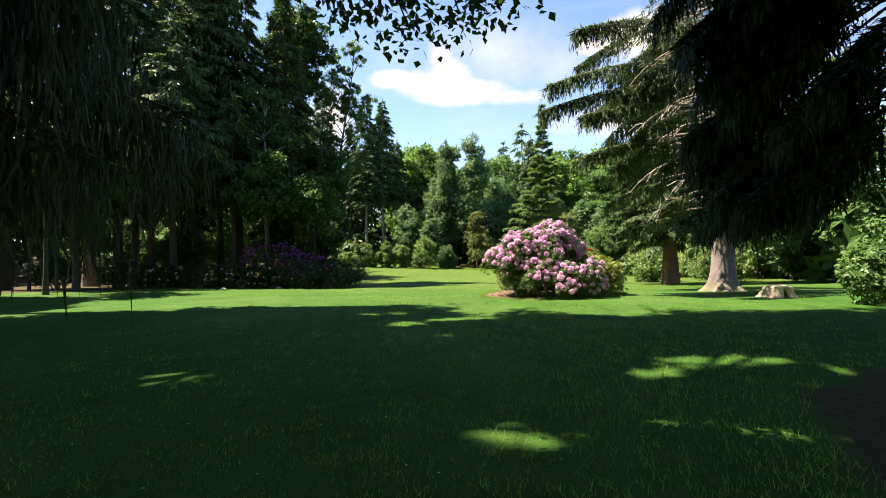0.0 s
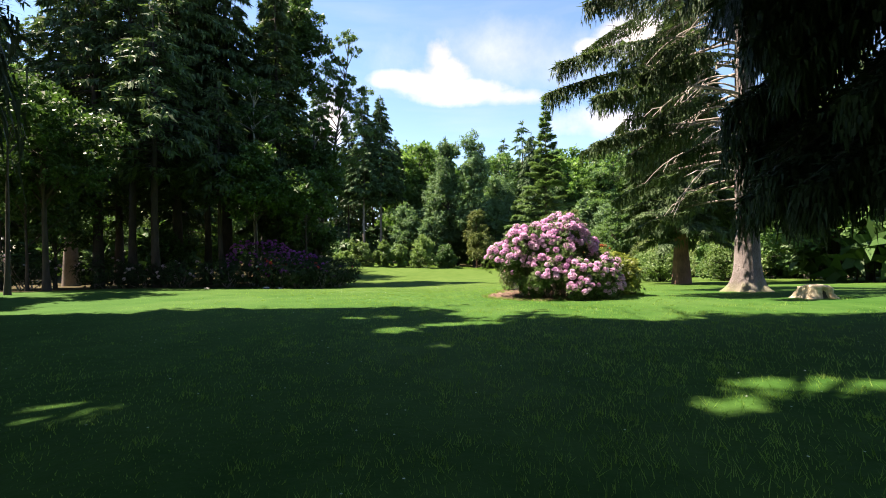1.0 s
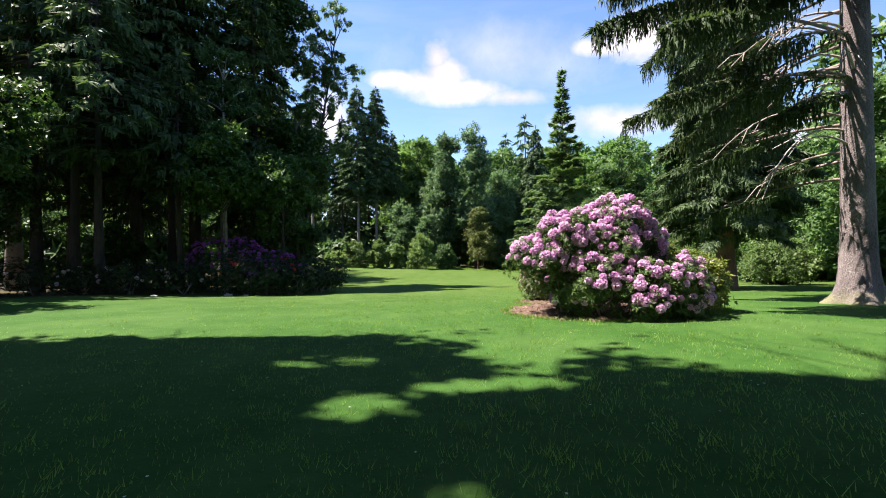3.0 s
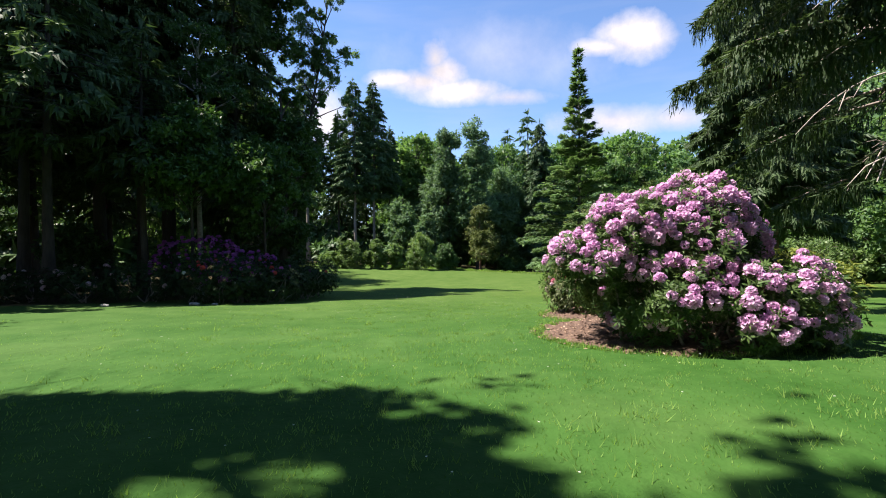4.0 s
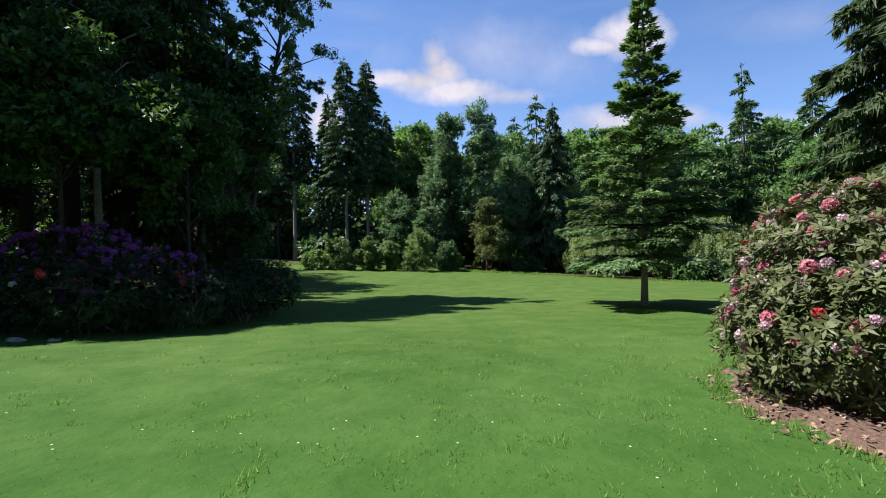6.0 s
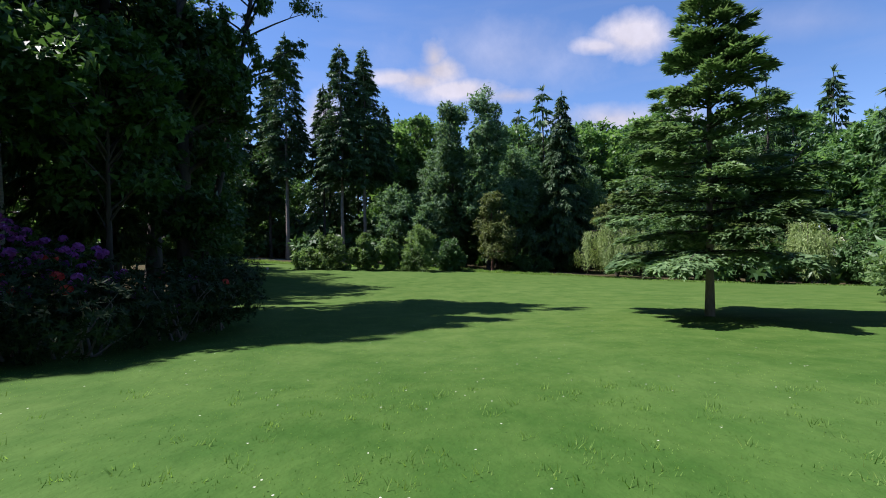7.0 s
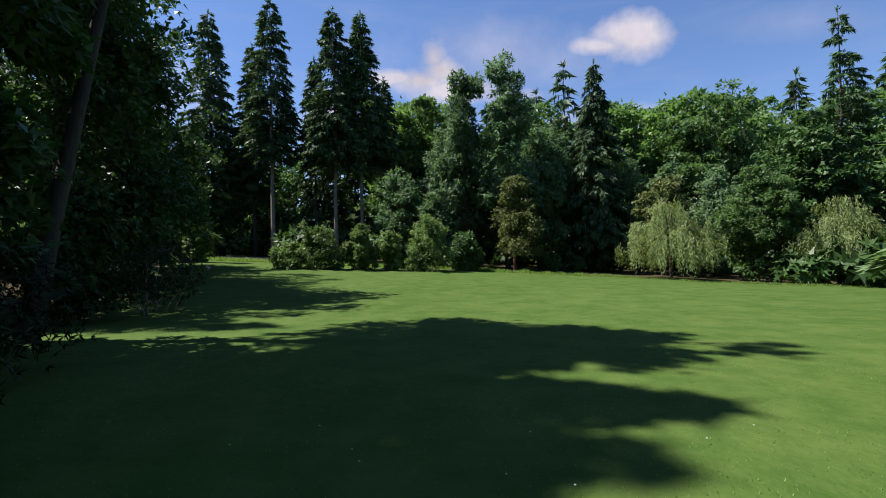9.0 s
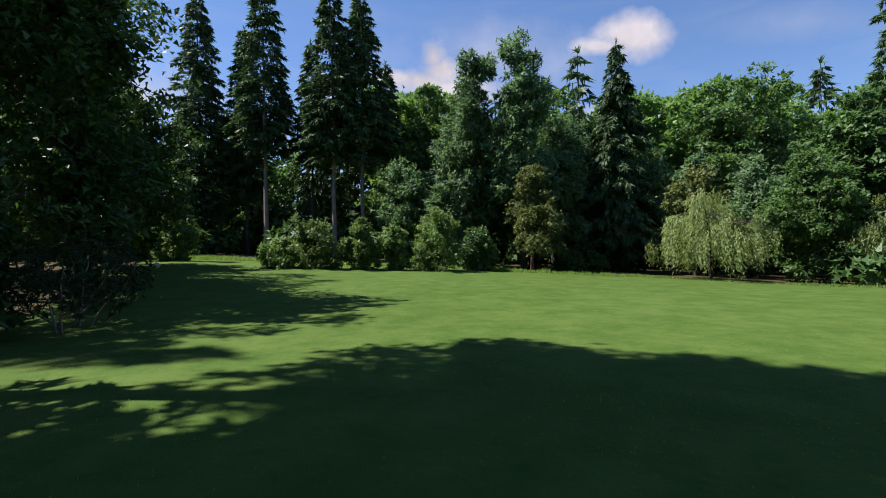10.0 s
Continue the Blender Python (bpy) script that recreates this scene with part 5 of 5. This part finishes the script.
# ---- woods all round: a few kinds, repeated ----
kinds = []
for n, (H, bare, R, mat) in enumerate(((22, 2.5, 4.2, M_SPRUCE), (26, 9, 3.8, M_SPRUCE))):
    t = thing("spruce", -40 - 9 * n, 100, "spruce in the woods round the park", "tree", "woodland trees")
    conifer(np.random.default_rng(180 + n), H, bare, R, 0.5, mat, M_DARKBARK, t, simple=True, step=0.9, per=7, spray=(1.0, 0.46), dens=7.5, up=0.05, droop=0.35, hang=0.3, inner=0.1, power=0.7)
    kinds.append(t)
for n, (H, bare, R, mat) in enumerate(((21, 2.0, 6.0, M_BROAD), (18, 1.5, 5.5, M_DARKLEAF), (23, 3.0, 5.5, M_BRIGHT))):
    t = thing("broadleaf_tree", -58 - 11 * n, 100, "leafy tree in the woods round the park", "tree", "woodland trees")
    broadleaf(np.random.default_rng(190 + n), H, bare, R, 0.5, mat, M_DARKBARK, t, lobes=34, leaves=5600, leaf=(0.60, 0.43), twigs=0, tufts=12)
    kinds.append(t)
# undergrowth takes the darker leaves, which put woodland shade into its colour
under = thing("shrub", -85, 96, "undergrowth bush in the woods", "shrub", "undergrowth")
shrub(np.random.default_rng(199), [(0, 0, 1.3, 2.0, 2.0, 1.2), (0.9, 0.4, 1.9, 1.2, 1.2, 1.0), (-0.9, -0.2, 1.6, 1.3, 1.3, 1.1)], 70, (0.80, 0.46), M_DARKLEAF, under, per=6, stems=3, lumps=0.3, joined=True, simple=True)
rng = np.random.default_rng(200)


def plant(kind, x, y, size):
    copy_thing(kind, Matrix.Translation((x, y, ground_z(x, y))) @ Euler((0, 0, rng.uniform(0, 6.3))).to_matrix().to_4x4() @ Matrix.Scale(size, 4))


def wood(count, xs, ys, weights, size=(0.8, 1.1), apart=4.0, keep=None):
    spots = []
    for _ in range(count * 12):
        x, y = rng.uniform(*xs), rng.uniform(*ys)
        if keep and not keep(x, y):
            continue
        if all((x - a) ** 2 + (y - b) ** 2 > apart * apart for a, b in spots):
            spots.append((x, y))
            plant(kinds[rng.choice(len(kinds), p=weights)], x, y, rng.uniform(*size))
        if len(spots) >= count:
            break


wood(56, (-12, 70), (88, 122), (0.08, 0.03, 0.44, 0.20, 0.25), (1.1, 1.4), 4.4, lambda x, y: y > 89 + 0.05 * abs(x) and not (-9 < x < 0 and y < 104))
wood(26, (-75, -14), (96, 130), (0.45, 0.3, 0.05, 0.2, 0.0), (0.95, 1.25), 5.0)
wood(30, (-70, -26), (10, 94), (0.4, 0.2, 0.15, 0.25, 0.0), (0.95, 1.35), 5.5, lambda x, y: x < -27 - 0.12 * (y - 20) - (9 if y < 36 else 0) and not (y > 65 and x > -40) and not (40 < y < 64 and x > -47))
wood(30, (24, 80), (4, 90), (0.1, 0.05, 0.40, 0.2, 0.25), (0.7, 1.0), 5.5, lambda x, y: x > 27 + 0.22 * abs(y - 30) + (6 if y > 50 else 0))
# unseen woods behind the start, thickened to darken the near lawn
wood(24, (-36, 36), (-40, -13), (0.3, 0.1, 0.3, 0.2, 0.1), (0.9, 1.2), 6.0)
for n in range(120):
    side = rng.random()
    if side < 0.45:
        x, y = rng.uniform(-60, 60), rng.uniform(80, 112)
    elif side < 0.7:
        x, y = rng.uniform(26, 60), rng.uniform(10, 66)
    else:
        x, y = rng.uniform(-62, -25), rng.uniform(14, 86)
    plant(under, x, y, rng.uniform(0.7, 1.8))

for n in range(34):
    plant(under, -66 + 4 * n + rng.uniform(-1.5, 1.5), rng.uniform(112, 128), rng.uniform(1.6, 2.4))

for n in range(46):
    plant(under, -70 + 3.1 * n + rng.uniform(-1.2, 1.2), rng.uniform(99, 110), rng.uniform(1.7, 2.6))

# ---- pale path among the far trees ----
px = np.linspace(-60, -14, 24)
py = 88 + 0.004 * (px + 30) ** 2
rows = [np.stack([px, py + w, ground_np(px, py + w) + 0.03], 1) for w in (-0.9, 0, 0.9)]
pv = np.concatenate(rows)
q = np.arange(23)
path = part("gravel_path", (pv, np.concatenate([np.stack([q + 24 * k, q + 1 + 24 * k, q + 25 + 24 * k, q + 24 + 24 * k], -1) for k in (0, 1)])), M_GRAVEL, None, "pale gravel path between far trees")
tagged(path, category="path", kind="structure")


# ---- grass ----
def grass():
    rng = np.random.default_rng(300)
    count = 120000
    y = 1.2 + 50 * rng.random(count) ** 1.2
    half = 5.5 + 0.13 * y
    x = -0.02 * y + rng.normal(0, 1, count) * half * 0.62
    # longer tufts stand in loose clumps among the mown blades
    clumps, each = 2000, 16
    cy = 2.5 + 24 * rng.random(clumps) ** 1.1
    cx = rng.normal(0.5, 1, clumps) * (3.0 + 0.12 * cy)
    tx = (cx[:, None] + rng.normal(0, 0.06, (clumps, each))).ravel()
    ty = (cy[:, None] + rng.normal(0, 0.06, (clumps, each))).ravel()
    th = (rng.uniform(0.03, 0.08, clumps)[:, None] * rng.uniform(0.5, 1.2, (clumps, each))).ravel()
    patch = np.sin(x * 1.7 + 2 * np.sin(y * 0.9)) * np.sin(y * 1.3 + 1.5 * np.sin(x * 0.8))
    h = rng.uniform(0.016, 0.036, count) * (1 + 0.35 * patch)
    shaggy = smoothstep(13, 9, y) * smoothstep(-1.5, 1.5, x) * (rng.random(count) < 0.5)
    h *= (1 + 1.6 * shaggy) * (1 - 0.4 * smoothstep(13, 24, y))
    x, y, h = np.concatenate([x, tx]), np.concatenate([y, ty]), np.concatenate([h, th])
    keep = (in_bed(x, y) > 1.0) & (np.abs(x) < 14) & (floor_amount(x, y) < 0.5) & (rng.random(len(x)) < 1 - smoothstep(36, 50, y))
    x, y, h = x[keep], y[keep], h[keep]
    n = len(x)
    w = rng.uniform(0.0025, 0.005, n) * (1 + 0.02 * y)
    base = np.stack([x, y, ground_np(x, y) - 0.004], 1)
    a = rng.uniform(0, 2 * np.pi, n)
    s = np.stack([np.cos(a), np.sin(a), np.zeros(n)], 1) * w[:, None]
    tip = base + np.stack([rng.normal(0, 0.45, n) * h, rng.normal(0.25, 0.45, n) * h, h], 1)
    v = np.stack([base - s, base + s, tip], 1).reshape(-1, 3)
    g = part("grass", (v, np.arange(3 * n).reshape(-1, 3)), M_BLADE, None, "short green lawn grass with some longer tufts")
    tagged(g, category="grass", kind="stuff")
    # unmown fringe along the far edge of the lawn and round the mulch bed
    k = 26000
    x = rng.uniform(-34, 40, k)
    y = lawn_edge(x) + 0.6 + np.abs(rng.normal(0, 1.5, k)) - 0.4
    h = rng.uniform(0.12, 0.5, k) * (0.5 + 0.5 * np.sin(x * 0.8 + np.sin(x * 2.1)) ** 2) * (1 - 0.55 * smoothstep(6, 14, x))
    q = 9000
    a = rng.uniform(0, 2 * np.pi, q)
    c = rng.integers(0, 3, q)
    B = np.array(BED)[c]
    ex, ey = B[:, 0] + B[:, 2] * np.cos(a) * rng.uniform(0.98, 1.12, q), B[:, 1] + B[:, 3] * np.sin(a) * rng.uniform(0.98, 1.12, q)
    ok = in_bed(ex, ey) > 0.97
    x, y, h = np.concatenate([x, ex[ok]]), np.concatenate([y, ey[ok]]), np.concatenate([h, rng.uniform(0.04, 0.13, ok.sum())])
    k = len(x)
    a, w = rng.uniform(0, 2 * np.pi, k), np.where(y > 40, 0.03, 0.006) * rng.uniform(0.7, 1.4, k)
    base = np.stack([x, y, ground_np(x, y) - 0.01], 1)
    s = np.stack([np.cos(a), np.sin(a), np.zeros(k)], 1) * w[:, None]
    tip = base + np.stack([rng.normal(0, 0.4, k) * h, rng.normal(0, 0.4, k) * h, h], 1)
    rough = part("rough_grass", (np.stack([base - s, base + s, tip], 1).reshape(-1, 3), np.arange(3 * k).reshape(-1, 3)), M_BLADE, None, "longer unmown grass along the edges of the lawn")
    tagged(rough, category="grass", kind="stuff")
    k = 420
    x, y = rng.normal(-0.3, 4.5, k), rng.uniform(3, 34, k)
    ok = (in_bed(x, y) > 1.05) & (floor_amount(x, y) < 0.2)
    x, y = x[ok], y[ok]
    k = len(x)
    p = np.stack([x, y, ground_np(x, y) + rng.uniform(0.05, 0.085, k)], 1)
    shapes = []
    for q in range(5):
        a = q * 1.2566
        shapes.append(kites(p, np.tile([math.cos(a), math.sin(a), 0.25], (k, 1)), np.tile([0, 0, 1.0], (k, 1)), np.full(k, 0.012), np.full(k, 0.008)))
    daisies = part("daisies", join(shapes), M_WHITE, None, "tiny white daisies scattered in the lawn")
    tagged(daisies, category="flowers", kind="stuff")


grass()
